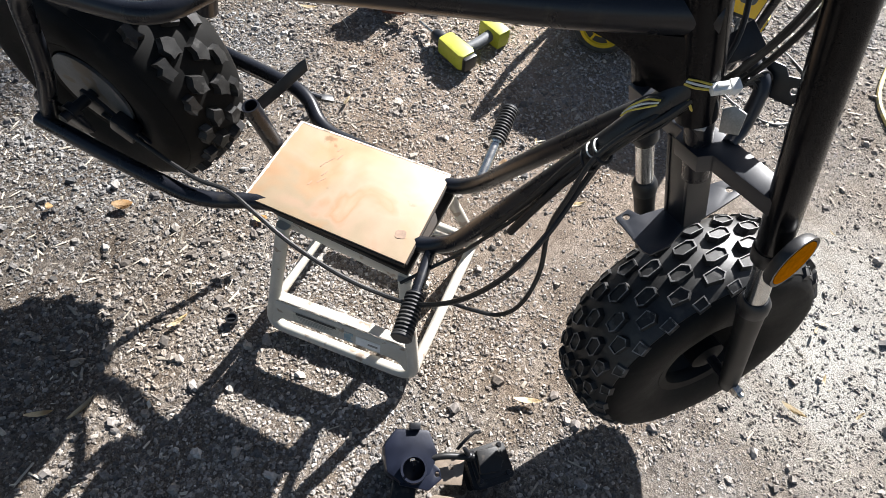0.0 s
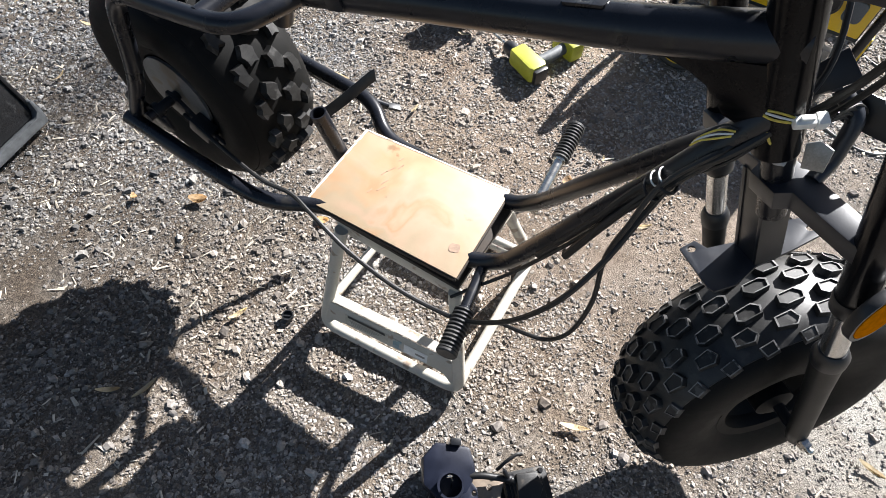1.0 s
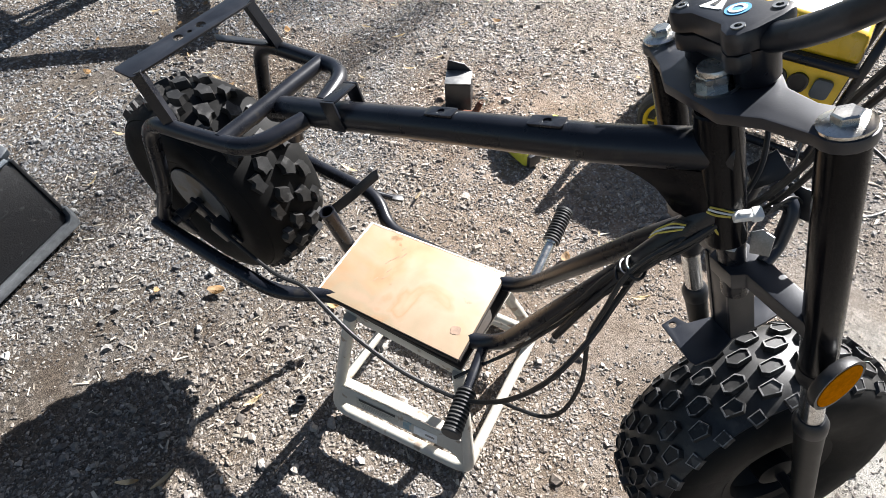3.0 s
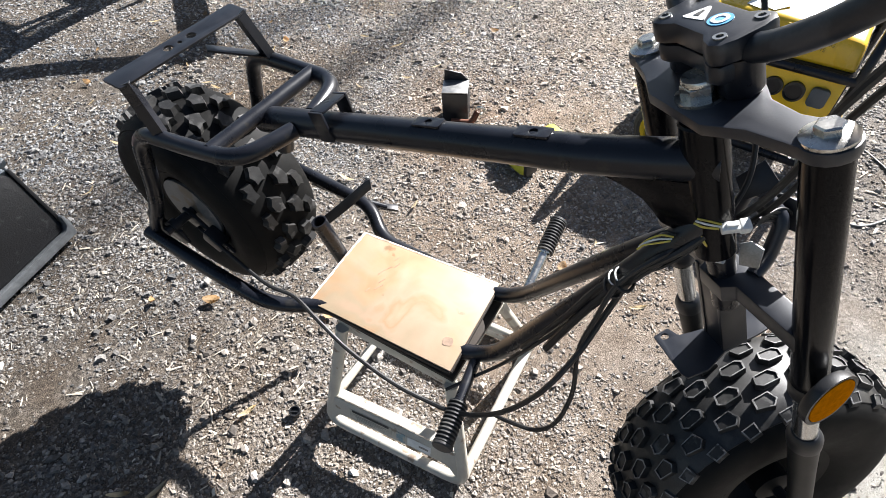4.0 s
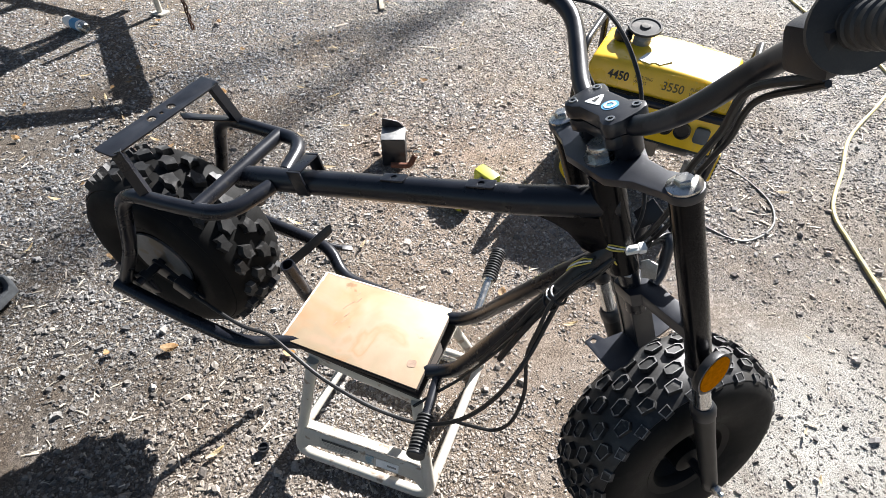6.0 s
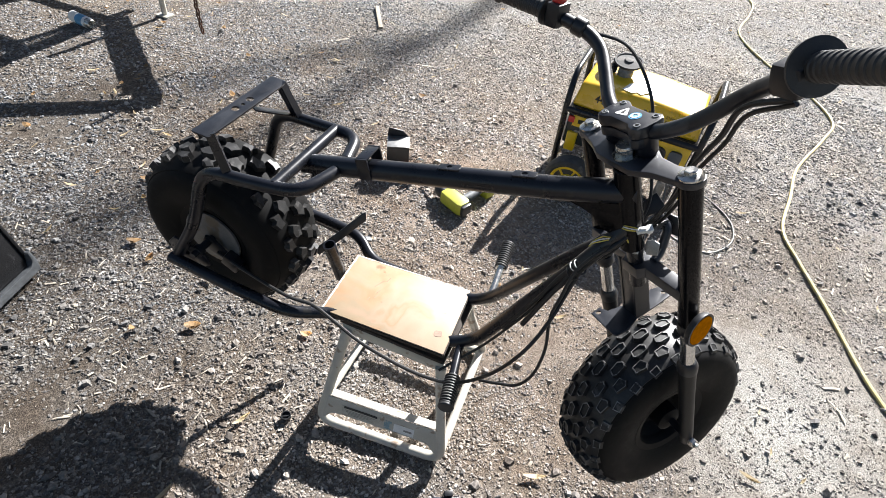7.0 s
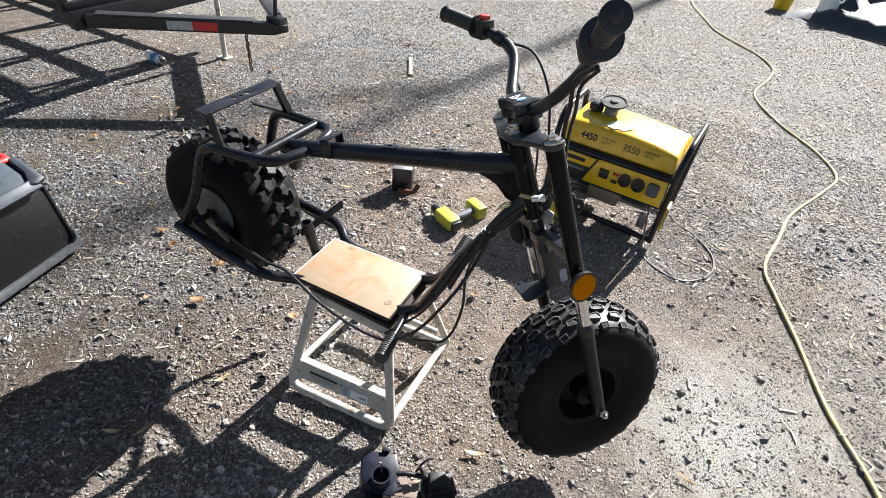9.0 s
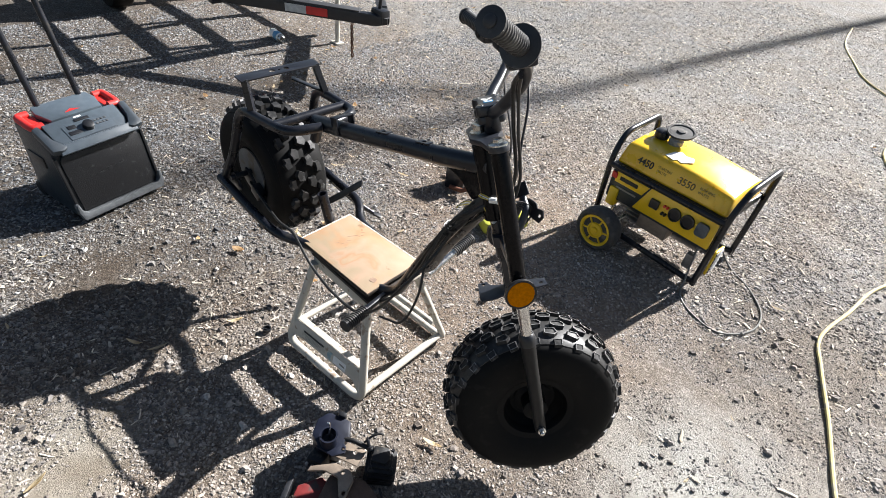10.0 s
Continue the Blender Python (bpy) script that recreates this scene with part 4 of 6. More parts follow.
add_lathe(bm, [(0.0, 0.005), (0.0145, 0.005), (0.0155, 0.003), (0.0155, 0.0)], SM @ pose(-0.007, -0.022, 0.016), 24)
part("stem_nut", bm, STEEL, bike, "zinc-plated hex stem nut")
for s, a in ((1, NEAR), (-1, FAR)):
    top_end, low_end = sp(a, 0, 0), sp(a, 0, -0.731) if s > 0 else sp(-0.156, 0.016, -0.731)
    LM = Matrix.Translation(top_end) @ axes(top_end - low_end, LAT)
    part("fork_tube", lathe([(0.0165, 0), (0.0182, 0.004), (0.0182, 0.34), (0.017, 0.346)], LM @ pose(0, 0, -0.357), 32), FORK_BLACK, bike)
    part("fork_stanchion", rod(LM @ Vector((0, 0, -0.35)), LM @ Vector((0, 0, -0.5)), 0.0138, 28), CHROME, bike, "chrome fork stanchion")
    part("dust_seal", lathe([(0.0155, 0), (0.0195, 0.003), (0.0205, 0.02), (0.0175, 0.03), (0.015, 0.033)], LM @ pose(0, 0, -0.478), 28), BLACK_PLASTIC, bike)
    part("fork_slider", lathe([(0.010, 0), (0.0145, 0.006), (0.0155, 0.04), (0.0165, 0.2), (0.0185, 0.29)], LM @ pose(0, 0, -0.750), 28), DARK_ALU, bike, "grey cast fork slider")
    bm = bmesh.new()
    add_hex(bm, 0.0105, 0.009, SM @ pose(a, 0, 0.004))
    add_lathe(bm, [(0.0195, 0), (0.0195, 0.003), (0.013, 0.0055)], SM @ pose(a, 0, 0), 28)
    part("fork_cap_bolt", bm, STEEL, bike, "zinc-plated hex fork cap bolt")
    bm = bmesh.new()
    add_hex(bm, 0.011, 0.012, SM @ pose(a + s * 0.014, 0, -0.731) @ axes((s, 0, 0)))
    add_lathe(bm, [(0.006, 0), (0.006, 0.018), (0.004, 0.02)], SM @ pose(a + s * 0.014, 0, -0.731) @ axes((s, 0, 0)), 12)
    part("axle_nut", bm, STEEL, bike)
    part("fork_pinch_band", lathe([(0.0186, 0), (0.0200, 0.002), (0.0200, 0.022), (0.0186, 0.024)], LM @ pose(0, 0, -0.352), 28), BLACK_PLASTIC, bike)
    # reflectors
    m_ref = SM @ pose(a + s * 0.021, -0.004, -0.320) @ axes((s * 0.97, 0.15, -0.03))
    r = part("reflector", lathe([(0.0, 0.0), (0.032, 0.0), (0.035, 0.004), (0.035, 0.012), (0.031, 0.012), (0.031, 0.009), (0.0, 0.009)], m_ref, 36), BLACK_PLASTIC, bike, "round amber reflector in a black plastic cup")
    part("amber_lens", lathe([(0.0, 0.0095), (0.0295, 0.0095), (0.030, 0.0125), (0.018, 0.0145), (0.0, 0.015)], m_ref, 36), AMBER, r, "amber reflector lens")
part("axle_rod", rod(sp(-0.15, 0.012, -0.731), sp(NEAR + 0.012, 0, -0.731), 0.009), OILED_STEEL, bike)
fb = [(-0.078, -0.086), (-0.081, -0.062), (-0.062, -0.055), (-0.054, -0.02), (-0.054, 0.056), (-0.047, 0.080), (-0.016, 0.082), (-0.010, 0.03), (-0.008, -0.02), (0.006, -0.055), (0.004, -0.084), (-0.006, -0.088)]
part("mudguard_bracket", slab(fb, 0.004, SM @ pose(0, 0, -0.410), 0.0008, ((-0.070, -0.073, 0.0055), (-0.03, 0.068, 0.005))), SLATE_PAINT, bike, "slate painted flat mudguard bracket")
part("mudguard_strut", box((0.006, 0.036, 0.15), SM @ pose(-0.050, -0.004, -0.334), 0.001), SATIN_BLACK, bike)
part("mudguard_strut", box((0.032, 0.005, 0.15), SM @ pose(-0.031, -0.018, -0.334), 0.001), SATIN_BLACK, bike)
part("mudguard_strut", box((0.006, 0.036, 0.15), SM @ pose(-0.012, -0.004, -0.334), 0.001), SATIN_BLACK, bike)
part("lamp_arm", tube(rounded([sp(0.018, 0.006, -0.240), sp(0.012, 0.028, -0.232), sp(0.006, 0.052, -0.19), sp(-0.02, 0.05, -0.17)], 0.012), 0.0085, 10), SLATE_PAINT, bike)
part("lamp_arm", tube(rounded([sp(-0.06, 0.006, -0.240), sp(-0.06, 0.03, -0.232), sp(-0.055, 0.055, -0.19), sp(-0.03, 0.052, -0.17)], 0.012), 0.0085, 10), SLATE_PAINT, bike)
part("lamp_bracket", slab([(-0.035, -0.014), (-0.01, -0.018), (0.03, -0.018), (0.038, 0.0), (0.03, 0.014), (0.012, 0.010), (0.004, 0.018), (-0.02, 0.018), (-0.035, 0.01)], 0.003, SM @ pose(0.0, 0.068, -0.196, 70, 15, 25), 0.0006, ((-0.02, 0.0, 0.005), (0.025, -0.002, 0.004))), SATIN_BLACK, bike, "small black slotted lamp bracket")
part("lamp_bracket", slab([(-0.02, -0.012), (0.02, -0.012), (0.016, 0.022), (-0.018, 0.016)], 0.003, SM @ pose(-0.03, 0.05, -0.16, 55, -20, 60), 0.0006), SATIN_BLACK, bike)
# handlebar
CA, CB = -0.0245, 0.0045
for s in (-1, 1):
    part("bar_riser", lathe([(0.017, 0), (0.019, 0.004), (0.018, 0.036)], SM @ pose(CA + s * 0.036, CB, 0), 24), BLACK_PAINT, bike)
BAR_R = [(CA + 0.05, CB, 0.038), (0.087, 0.027, 0.067), (0.148, 0.065, 0.119), (0.24, 0.043, 0.182), (0.364, -0.010, 0.233)]
BAR_L = [(-0.414, 0.019, 0.201), (-0.295, 0.052, 0.166), (-0.205, 0.095, 0.112), (CA - 0.05, CB, 0.038)]
part("handlebar", tube(rounded([sp(*q) for q in BAR_L + BAR_R], 0.06), 0.0122, 20), BAR_BLACK, bike, "black tubular steel handlebar")
bm = bmesh.new()
OUT = [(0.052, 0.012), (0.049, 0.026), (0.040, 0.031), (0.029, 0.028), (0.02, 0.022), (-0.02, 0.022), (-0.029, 0.028), (-0.040, 0.031), (-0.049, 0.026), (-0.052, 0.012)]
OUT += [(-x, -y) for x, y in OUT]
add_slab(bm, OUT, 0.021, SM @ pose(CA, CB, 0.037), 0.005)
add_slab(bm, [(0.93 * x, 0.95 * y) for x, y in OUT], 0.018, SM @ pose(CA, CB, 0.018), 0.004)
part("bar_clamp", bm, BAR_BLACK, bike, "black handlebar clamp with four bolts")
for a in (-0.0385, 0.0385):
    for b in (-0.0185, 0.0185):
        part("clamp_bolt", lathe([(0.003, 0), (0.003, 0.002), (0.0055, 0.002), (0.0055, 0.0), (0.0065, 0.0), (0.0065, -0.004)], SM @ pose(CA + a, CB + b, 0.0575), 16), STEEL, bike)
part("clamp_sticker", lathe([(0.0, 0.0), (0.0105, 0.0), (0.0105, 0.0006), (0.0, 0.0006)], SM @ pose(CA + 0.013, CB, 0.0581), 20), BLUE_LABEL, bike, "small round blue sticker")
part("sticker_ring", lathe([(0.0045, 0.0), (0.0075, 0.0), (0.0075, 0.0006), (0.0045, 0.0006)], SM @ pose(CA + 0.013, CB, 0.0588), 20, close=True), WHITE_LABEL, bike)
part("sticker_mark", slab([(-0.012, -0.009), (-0.010, -0.0105), (0.010, -0.0105), (0.012, -0.009), (0.0015, 0.011), (-0.0015, 0.011)], 0.0006, SM @ pose(CA - 0.013, CB, 0.0581, 0, 0, 12)), WHITE_LABEL, bike, "white triangular warning sticker")
part("sticker_print", slab([(-0.003, -0.006), (0.003, -0.006), (0.001, 0.004), (-0.001, 0.004)], 0.0004, SM @ pose(CA - 0.013, CB, 0.0588, 0, 0, 12)), PRINT, bike)
for s, (p0, p1) in ((-1, ((-0.300, 0.050, 0.167), (-0.418, 0.018, 0.202))), (1, ((0.240, 0.043, 0.182), (0.368, -0.012, 0.235)))):
    a, b = sp(*p0), sp(*p1)
    prof, n = [(0.033 if s > 0 else 0.026, 0.0), (0.033 if s > 0 else 0.026, 0.004), (0.0165, 0.006)], 12
    L = (b - a).length
    for i in range(n):
        z = 0.008 + (L - 0.014) * i / n
        prof += [(0.0155, z), (0.0172, z + 0.002), (0.0172, z + 0.006), (0.0155, z + 0.0075)]
    prof += [(0.0205, L - 0.004), (0.0205, L), (0.01, L + 0.002)]
    part("grip_end_cap", lathe([(0.009, 0), (0.009, 0.004), (0.006, 0.006)], Matrix.Translation(b + (b - a).normalized() * 0.001) @ axes(b - a), 16), GRIP_RUBBER, bike)
    part("hand_grip", lathe(prof, Matrix.Translation(a) @ axes(b - a), 28), GRIP_RUBBER, bike, "ribbed black rubber handlebar grip")
m_sw = Matrix.Translation(sp(-0.282, 0.057, 0.162)) @ axes(sp(-0.414, 0.019, 0.201) - sp(-0.295, 0.052, 0.166))
sw = part("kill_switch", box((0.038, 0.044, 0.032), m_sw, 0.006), BLACK_PLASTIC, bike, "black kill switch housing with red button")
part("switch_button", box((0.02, 0.012, 0.02), m_sw @ pose(0.0, 0.025, 0), 0.003), RED, sw)
part("lever_perch", rod(sp(-0.252, 0.071, 0.143), sp(-0.232, 0.081, 0.130), 0.017, 20, 0.003), BLACK_PLASTIC, bike)
bm = bmesh.new()
add_box(bm, (0.04, 0.05, 0.04), SM @ pose(0.222, 0.044, 0.168), 0.008)
part("throttle_housing", bm, BLACK_PLASTIC, bike, "black twist throttle housing")


def cable(points, r, material, label=""):
    return part("cable", tube(smooth_path(points), r, 8), material, bike, label)


HEAD_RUN = [sp(0.160, 0.036, 0.112), sp(0.130, 0.034, 0.06), sp(0.10, 0.034, 0.018), sp(0.072, 0.036, -0.024), sp(0.043, 0.033, -0.09), sp(0.005, 0.012, -0.155), sp(-0.025, -0.028, -0.188)]
cable([sp(0.225, 0.04, 0.14), *HEAD_RUN, bp(0.205, 0.145, 0.845), bp(0.178, 0.128, 0.792), bp(0.165, 0.108, 0.735), bp(0.15, 0.062, 0.675), bp(0.122, 0.018, 0.61), bp(0.07, 0.0, 0.515), bp(0.0, -0.004, 0.435), bp(-0.063, -0.006, 0.413), bp(-0.142, -0.012, 0.424), bp(-0.245, -0.004, 0.437), bp(-0.33, 0.012, 0.455), bp(-0.40, 0.028, 0.458), bp(-0.47, 0.022, 0.462), bp(-0.60, 0.04, 0.465), bp(-0.70, 0.055, 0.475)], 0.0042, CABLE)
LOWER = [q + Vector((0.010, 0.006, -0.012)) for q in HEAD_RUN]
cable([sp(0.228, 0.04, 0.135), *LOWER, bp(0.20, 0.138, 0.84), bp(0.166, 0.112, 0.79), bp(0.156, 0.088, 0.735), bp(0.15, 0.07, 0.68), bp(0.162, 0.045, 0.61), bp(0.156, 0.022, 0.545), bp(0.132, 0.014, 0.497), bp(0.095, 0.012, 0.478), bp(0.05, 0.018, 0.45)], 0.0034, CABLE)
cable([bp(0.235, 0.168, 0.87), bp(0.20, 0.14, 0.825), bp(0.155, 0.115, 0.745), bp(0.09, 0.105, 0.60), bp(0.03, 0.098, 0.475), bp(-0.02, 0.07, 0.415), bp(-0.055, 0.04, 0.385)], 0.0033, CABLE)
cable([sp(-0.225, 0.09, 0.125), sp(-0.15, 0.112, 0.10), sp(-0.085, 0.10, 0.03), sp(-0.055, 0.07, -0.05), sp(-0.02, 0.03, -0.14), bp(0.22, 0.16, 0.83), bp(0.17, 0.145, 0.765)], 0.003, CABLE)
cable([sp(-0.205, 0.09, 0.112), sp(-0.15, 0.06, 0.06), sp(-0.07, 0.045, -0.07), bp(0.23, 0.18, 0.86)], 0.0026, CABLE)
cable([bp(0.24, 0.175, 0.87), bp(0.215, 0.15, 0.845), bp(0.17, 0.13, 0.785), bp(0.13, 0.108, 0.69), bp(0.10, 0.095, 0.60)], 0.006, CABLE)
cable([bp(0.235, 0.165, 0.875), bp(0.205, 0.14, 0.835), bp(0.15, 0.125, 0.765), bp(0.115, 0.112, 0.68), bp(0.06, 0.105, 0.55)], 0.005, CABLE)


def tie_ring(c, across, along, r):
    """A strap pulled round the bundle of cables at c."""
    run = Vector((0.42, 0.15, 0.9)).normalized()
    x = run.cross(Vector((0, 1, 0))).normalized()
    y = run.cross(x)
    return tube([c + across * math.cos(t) * x + along * math.sin(t) * y for t in np.linspace(0, 2 * math.pi, 24)[:-1]], r, 8, closed=True)


for k in range(2):
    part("cable_tie", tie_ring(bp(0.158 + 0.006 * k, 0.126, 0.782 + 0.010 * k), 0.008, 0.012, 0.001), WHITE_PLASTIC, bike)
for x, z in ((0.160, 0.765), (0.170, 0.785)):
    part("cable_tie", tie_ring(bp(x, 0.128, z), 0.013, 0.020, 0.0022), CABLE, bike)


def connector(m, length, w, h):
    """A plug housing with a lip at its end and a latch on top."""
    bm = box((length, w, h), m, 0.002)
    add_box(bm, (length * 0.35, w * 1.25, h * 1.2), m @ pose(length * 0.3, 0, 0), 0.002)
    add_box(bm, (length * 0.4, w * 0.4, h * 0.35), m @ pose(-length * 0.15, 0, h * 0.6), 0.001)
    return bm


m_con = Matrix.Translation(bp(0.252, 0.163, 0.890)) @ pose(0, 0, 0, 12, -10, 30)
part("wire_connector", connector(m_con, 0.029, 0.011, 0.0095), WHITE_PLASTIC, bike, "white wiring connector")
m_con = Matrix.Translation(bp(0.250, 0.172, 0.838)) @ pose(0, 0, 0, 40, 35, 25)
part("wire_connector", connector(m_con, 0.020, 0.018, 0.010), GREY_CONNECTOR, bike, "grey-white wiring connector")
part("stem_plate", slab([(-0.010, -0.016), (0.010, -0.016), (0.013, 0.008), (0.0, 0.015), (-0.011, 0.010)], 0.003, SM @ pose(0.020, 0.002, -0.200, 68, 0, 35), 0.0008), ALU, bike, "bare metal stem plate")
for k in range(4):
    d = Vector((0.0006 * k, 0.002 * k, 0.0018 * k))
    two_tone = (WIRE_YELLOW, WHITE_PLASTIC, WIRE_YELLOW, CABLE)[k]
    # the pair that doubles back in front of the down tubes, then the tails of both connectors
    part("wire", tube(smooth_path([bp(0.200, 0.139, 0.862) + d, bp(0.186, 0.136, 0.853) + d * 2, bp(0.176, 0.134, 0.846) + d * 1.4, bp(0.171, 0.132, 0.838) + d]), 0.0011, 6), two_tone, bike)
    part("wire", tube(smooth_path([bp(0.214, 0.150, 0.888) + d, bp(0.224, 0.148, 0.889) + d * 1.4, bp(0.238, 0.154, 0.888) + d]), 0.0012, 6), two_tone, bike)
    part("wire", tube(smooth_path([bp(0.226, 0.156, 0.868) + d, bp(0.234, 0.156, 0.858) + d * 1.6, bp(0.243, 0.164, 0.846) + d]), 0.0016, 6), two_tone, bike)
    part("wire", tube(smooth_path([bp(0.268, 0.178, 0.886) + d, bp(0.286, 0.214, 0.868) + d * 2, bp(0.300, 0.222, 0.84) + d * 3, bp(0.296, 0.215, 0.81) + d]), 0.0014, 6), CABLE, bike)

# ---- generator ----
SX, SY, SZ = 0.951, 0.923, 1.063
gen = thing("portable_generator", pose(0.211, 1.667, 0, 0, 0, -3.6) @ Matrix.Diagonal((SX, SY, SZ, 1)), "yellow and black portable petrol generator with side wheels", "generator")
GR = 0.014
for x in (-0.30, 0.30):
    hoop = [(x * 0.97, -0.20, 0.02), (x * 1.0, -0.20, 0.37), (x * 1.02, -0.13, 0.465), (x * 1.03, 0.19, 0.475), (x * 0.97, 0.21, 0.02)]
    part("end_hoop", tube(rounded(hoop, 0.05), GR), BLACK_PAINT, gen)
for y in (-0.2, 0.2):
    part("top_rail", tube([(-0.30, y, 0.335), (0.30, y, 0.335)], 0.013), BLACK_PAINT, gen)
    part("base_rail", tube(rounded([(-0.30, y, 0.06), (-0.2, y, 0.04), (0.26, y, 0.03), (0.30, y, 0.04)], 0.03), GR), BLACK_PAINT, gen)


def tank():
    prof = [(-0.178, 0.345), (-0.178, 0.358), (-0.156, 0.424), (-0.138, 0.441), (-0.05, 0.456), (0.06, 0.458), (0.14, 0.445), (0.176, 0.40), (0.18, 0.345)]
    bm = slab(prof, 0.56, Matrix(((0, 0, 1, -0.28), (1, 0, 0, 0), (0, 1, 0, 0), (0, 0, 0, 1))))
    for at in (-0.2, -0.1, 0.0, 0.08, 0.15, 0.21):
        bmesh.ops.bisect_plane(bm, geom=bm.verts[:] + bm.edges[:] + bm.faces[:], plane_co=(at, 0, 0), plane_no=(1, 0, 0))
    for v in bm.verts:
        k = min(1.0, max(0.0, (v.co.z - 0.405) / 0.06))
        v.co.z -= k * (0.30 * max(0.0, v.co.x + 0.02) ** 2 + 0.03 * max(0.0, v.co.x) + 0.2 * max(0.0, -v.co.x - 0.08) ** 2)
        v.co.x *= 1 - 0.9 * max(0.0, v.co.z - 0.38)
    bmesh.ops.bevel(bm, geom=[e for e in bm.edges if e.calc_face_angle(0) > 0.45], offset=0.012, segments=4, affect="EDGES", profile=0.5)
    return bm


part("fuel_tank", tank(), TANK_YELLOW, gen, "glossy yellow fuel tank")
part("tank_tray", box((0.575, 0.385, 0.035), pose(0, 0.0, 0.330), 0.008), BLACK_PLASTIC, gen, "black tray under the fuel tank")
part("tray_sticker", box((0.20, 0.001, 0.009), pose(-0.12, -0.1935, 0.334)), GREY_PRINT, gen)
part("fuel_cap", lathe([(0.03, 0), (0.036, 0.006), (0.036, 0.03), (0.028, 0.036)], pose(-0.19, 0.0, 0.455), 28), BLACK_PAINT, gen)
part("gauge_neck", lathe([(0.030, 0), (0.034, 0.008), (0.034, 0.040), (0.026, 0.05), (0.026, 0.062)], pose(-0.115, 0.0, 0.435), 28), GAUGE_GREY, gen, "dusty grey fuel gauge neck")
part("fuel_gauge", lathe([(0.02, 0.0), (0.060, 0.002), (0.066, 0.008), (0.064, 0.014), (0.057, 0.014), (0.054, 0.009), (0.02, 0.008)], pose(-0.118, 0.025, 0.494, 8, 0, 0), 40, close=True), DUSTY_TYRE, gen, "black round fuel gauge ring")
part("gauge_face", lathe([(0.002, 0), (0.053, 0), (0.053, 0.002), (0.022, 0.004), (0.018, 0.009), (0.002, 0.010)], pose(-0.118, 0.025, 0.5025, 8, 0, 0), 32), DUSTY_TYRE, gen, "dull grey gauge face")
m_face = Matrix.Translation((0, -0.1665, 0.3925)) @ pose(0, 0, 0, 71.6, 0, 0)
part("capacity_lettering", text_mesh("4450", 0.041, m_face @ pose(-0.188, 0.001, 0.0005), 0.0006, 0.0011), PRINT, gen)
part("capacity_lettering", text_mesh("3550", 0.041, m_face @ pose(0.022, 0.001, 0.0005), 0.0006, 0.0006), FADED_PRINT, gen)
for x in (-0.086, 0.124):
    for k, words in enumerate(("STARTING" if x < 0 else "RUNNING", "WATTS")):
        part("capacity_lettering", text_mesh(words, 0.015, m_face @ pose(x, 0.011 - 0.017 * k, 0.0005)), FADED_PRINT, gen)
part("tank_sticker", slab([(-0.075, -0.03), (-0.03, -0.04), (-0.012, -0.026), (0.01, -0.034), (0.05, 0.005), (0.035, 0.034), (0.0, 0.026), (-0.03, 0.038), (-0.055, 0.02)], 0.001, pose(-0.02, -0.09, 0.4505, 9.7, 0, 0)), WHITE_LABEL, gen, "white warning sticker")
panel = part("control_panel", slab([(-0.12, -0.06), (0.275, -0.06), (0.275, 0.065), (-0.06, 0.065)], 0.03, Matrix.Translation((0.0, -0.168, 0.255)) @ pose(0, 0, 0, 90, 0, 0), 0.004), YELLOW, gen, "yellow control panel with sockets")
part("panel_housing", box((0.56, 0.03, 0.15), pose(0, -0.168, 0.252), 0.006), GREY_PLASTIC, gen)
part("maker_panel", slab([(-0.085, -0.024), (0.07, -0.024), (0.095, 0.024), (-0.085, 0.024)], 0.004, Matrix.Translation((-0.17, -0.183, 0.285)) @ pose(0, 0, 0, 90, 0, 0), 0.001), YELLOW, gen)
part("maker_bar", box((0.10, 0.002, 0.018), pose(-0.18, -0.189, 0.287)), PRINT, gen)
part("maker_bar", box((0.11, 0.002, 0.008), pose(-0.18, -0.187, 0.24)), GREY_PRINT, gen)
part("stop_switch", box((0.028, 0.012, 0.028), pose(-0.262, -0.188, 0.29), 0.003), RED, gen)
part("breaker_box", box((0.045, 0.014, 0.04), pose(-0.02, -0.205, 0.265), 0.003), BLACK_PLASTIC, gen)
for x, r in ((0.085, 0.030), (0.15, 0.032)):
    part("socket", lathe([(r, 0), (r, 0.01), (r * 0.8, 0.012), (r * 0.8, 0.006), (0.004, 0.006)], Matrix.Translation((x, -0.199, 0.266)) @ axes((0, -1, 0)), 24), BLACK_PLASTIC, gen)
part("socket_cover", slab(round_rect(0.055, 0.06, 0.014), 0.016, Matrix.Translation((0.222, -0.199, 0.268)) @ pose(0, 0, 0, 90, 0, 0), 0.003), SLATE, gen)
for x in (0.03, 0.045):
    part("breaker_button", rod((x, -0.2, 0.245), (x, -0.212, 0.245), 0.007, 12), BLACK_PLASTIC, gen)
    part("breaker_button", rod((x, -0.2, 0.28), (x, -0.212, 0.28), 0.006, 12), RED, gen)
bm = bmesh.new()
add_lathe(bm, [(0.05, 0), (0.085, 0.01), (0.09, 0.06), (0.08, 0.10), (0.03, 0.12)], Matrix.Translation((-0.2, 0.0, 0.17)) @ axes((-1, 0, 0.0)), 28)
add_box(bm, (0.16, 0.2, 0.16), pose(-0.1, 0, 0.15), 0.02)
for k in range(6):
    add_box(bm, (0.14, 0.24, 0.006), pose(-0.1, -0.01, 0.10 + 0.02 * k), 0.001)
part("engine_block", bm, ALU, gen, "dusty cast aluminium engine")
part("alternator", lathe([(0.07, 0), (0.085, 0.01), (0.085, 0.17), (0.065, 0.19)], Matrix.Translation((0.03, 0.0, 0.15)) @ axes((1, 0, 0)), 32), GREY_PLASTIC, gen)
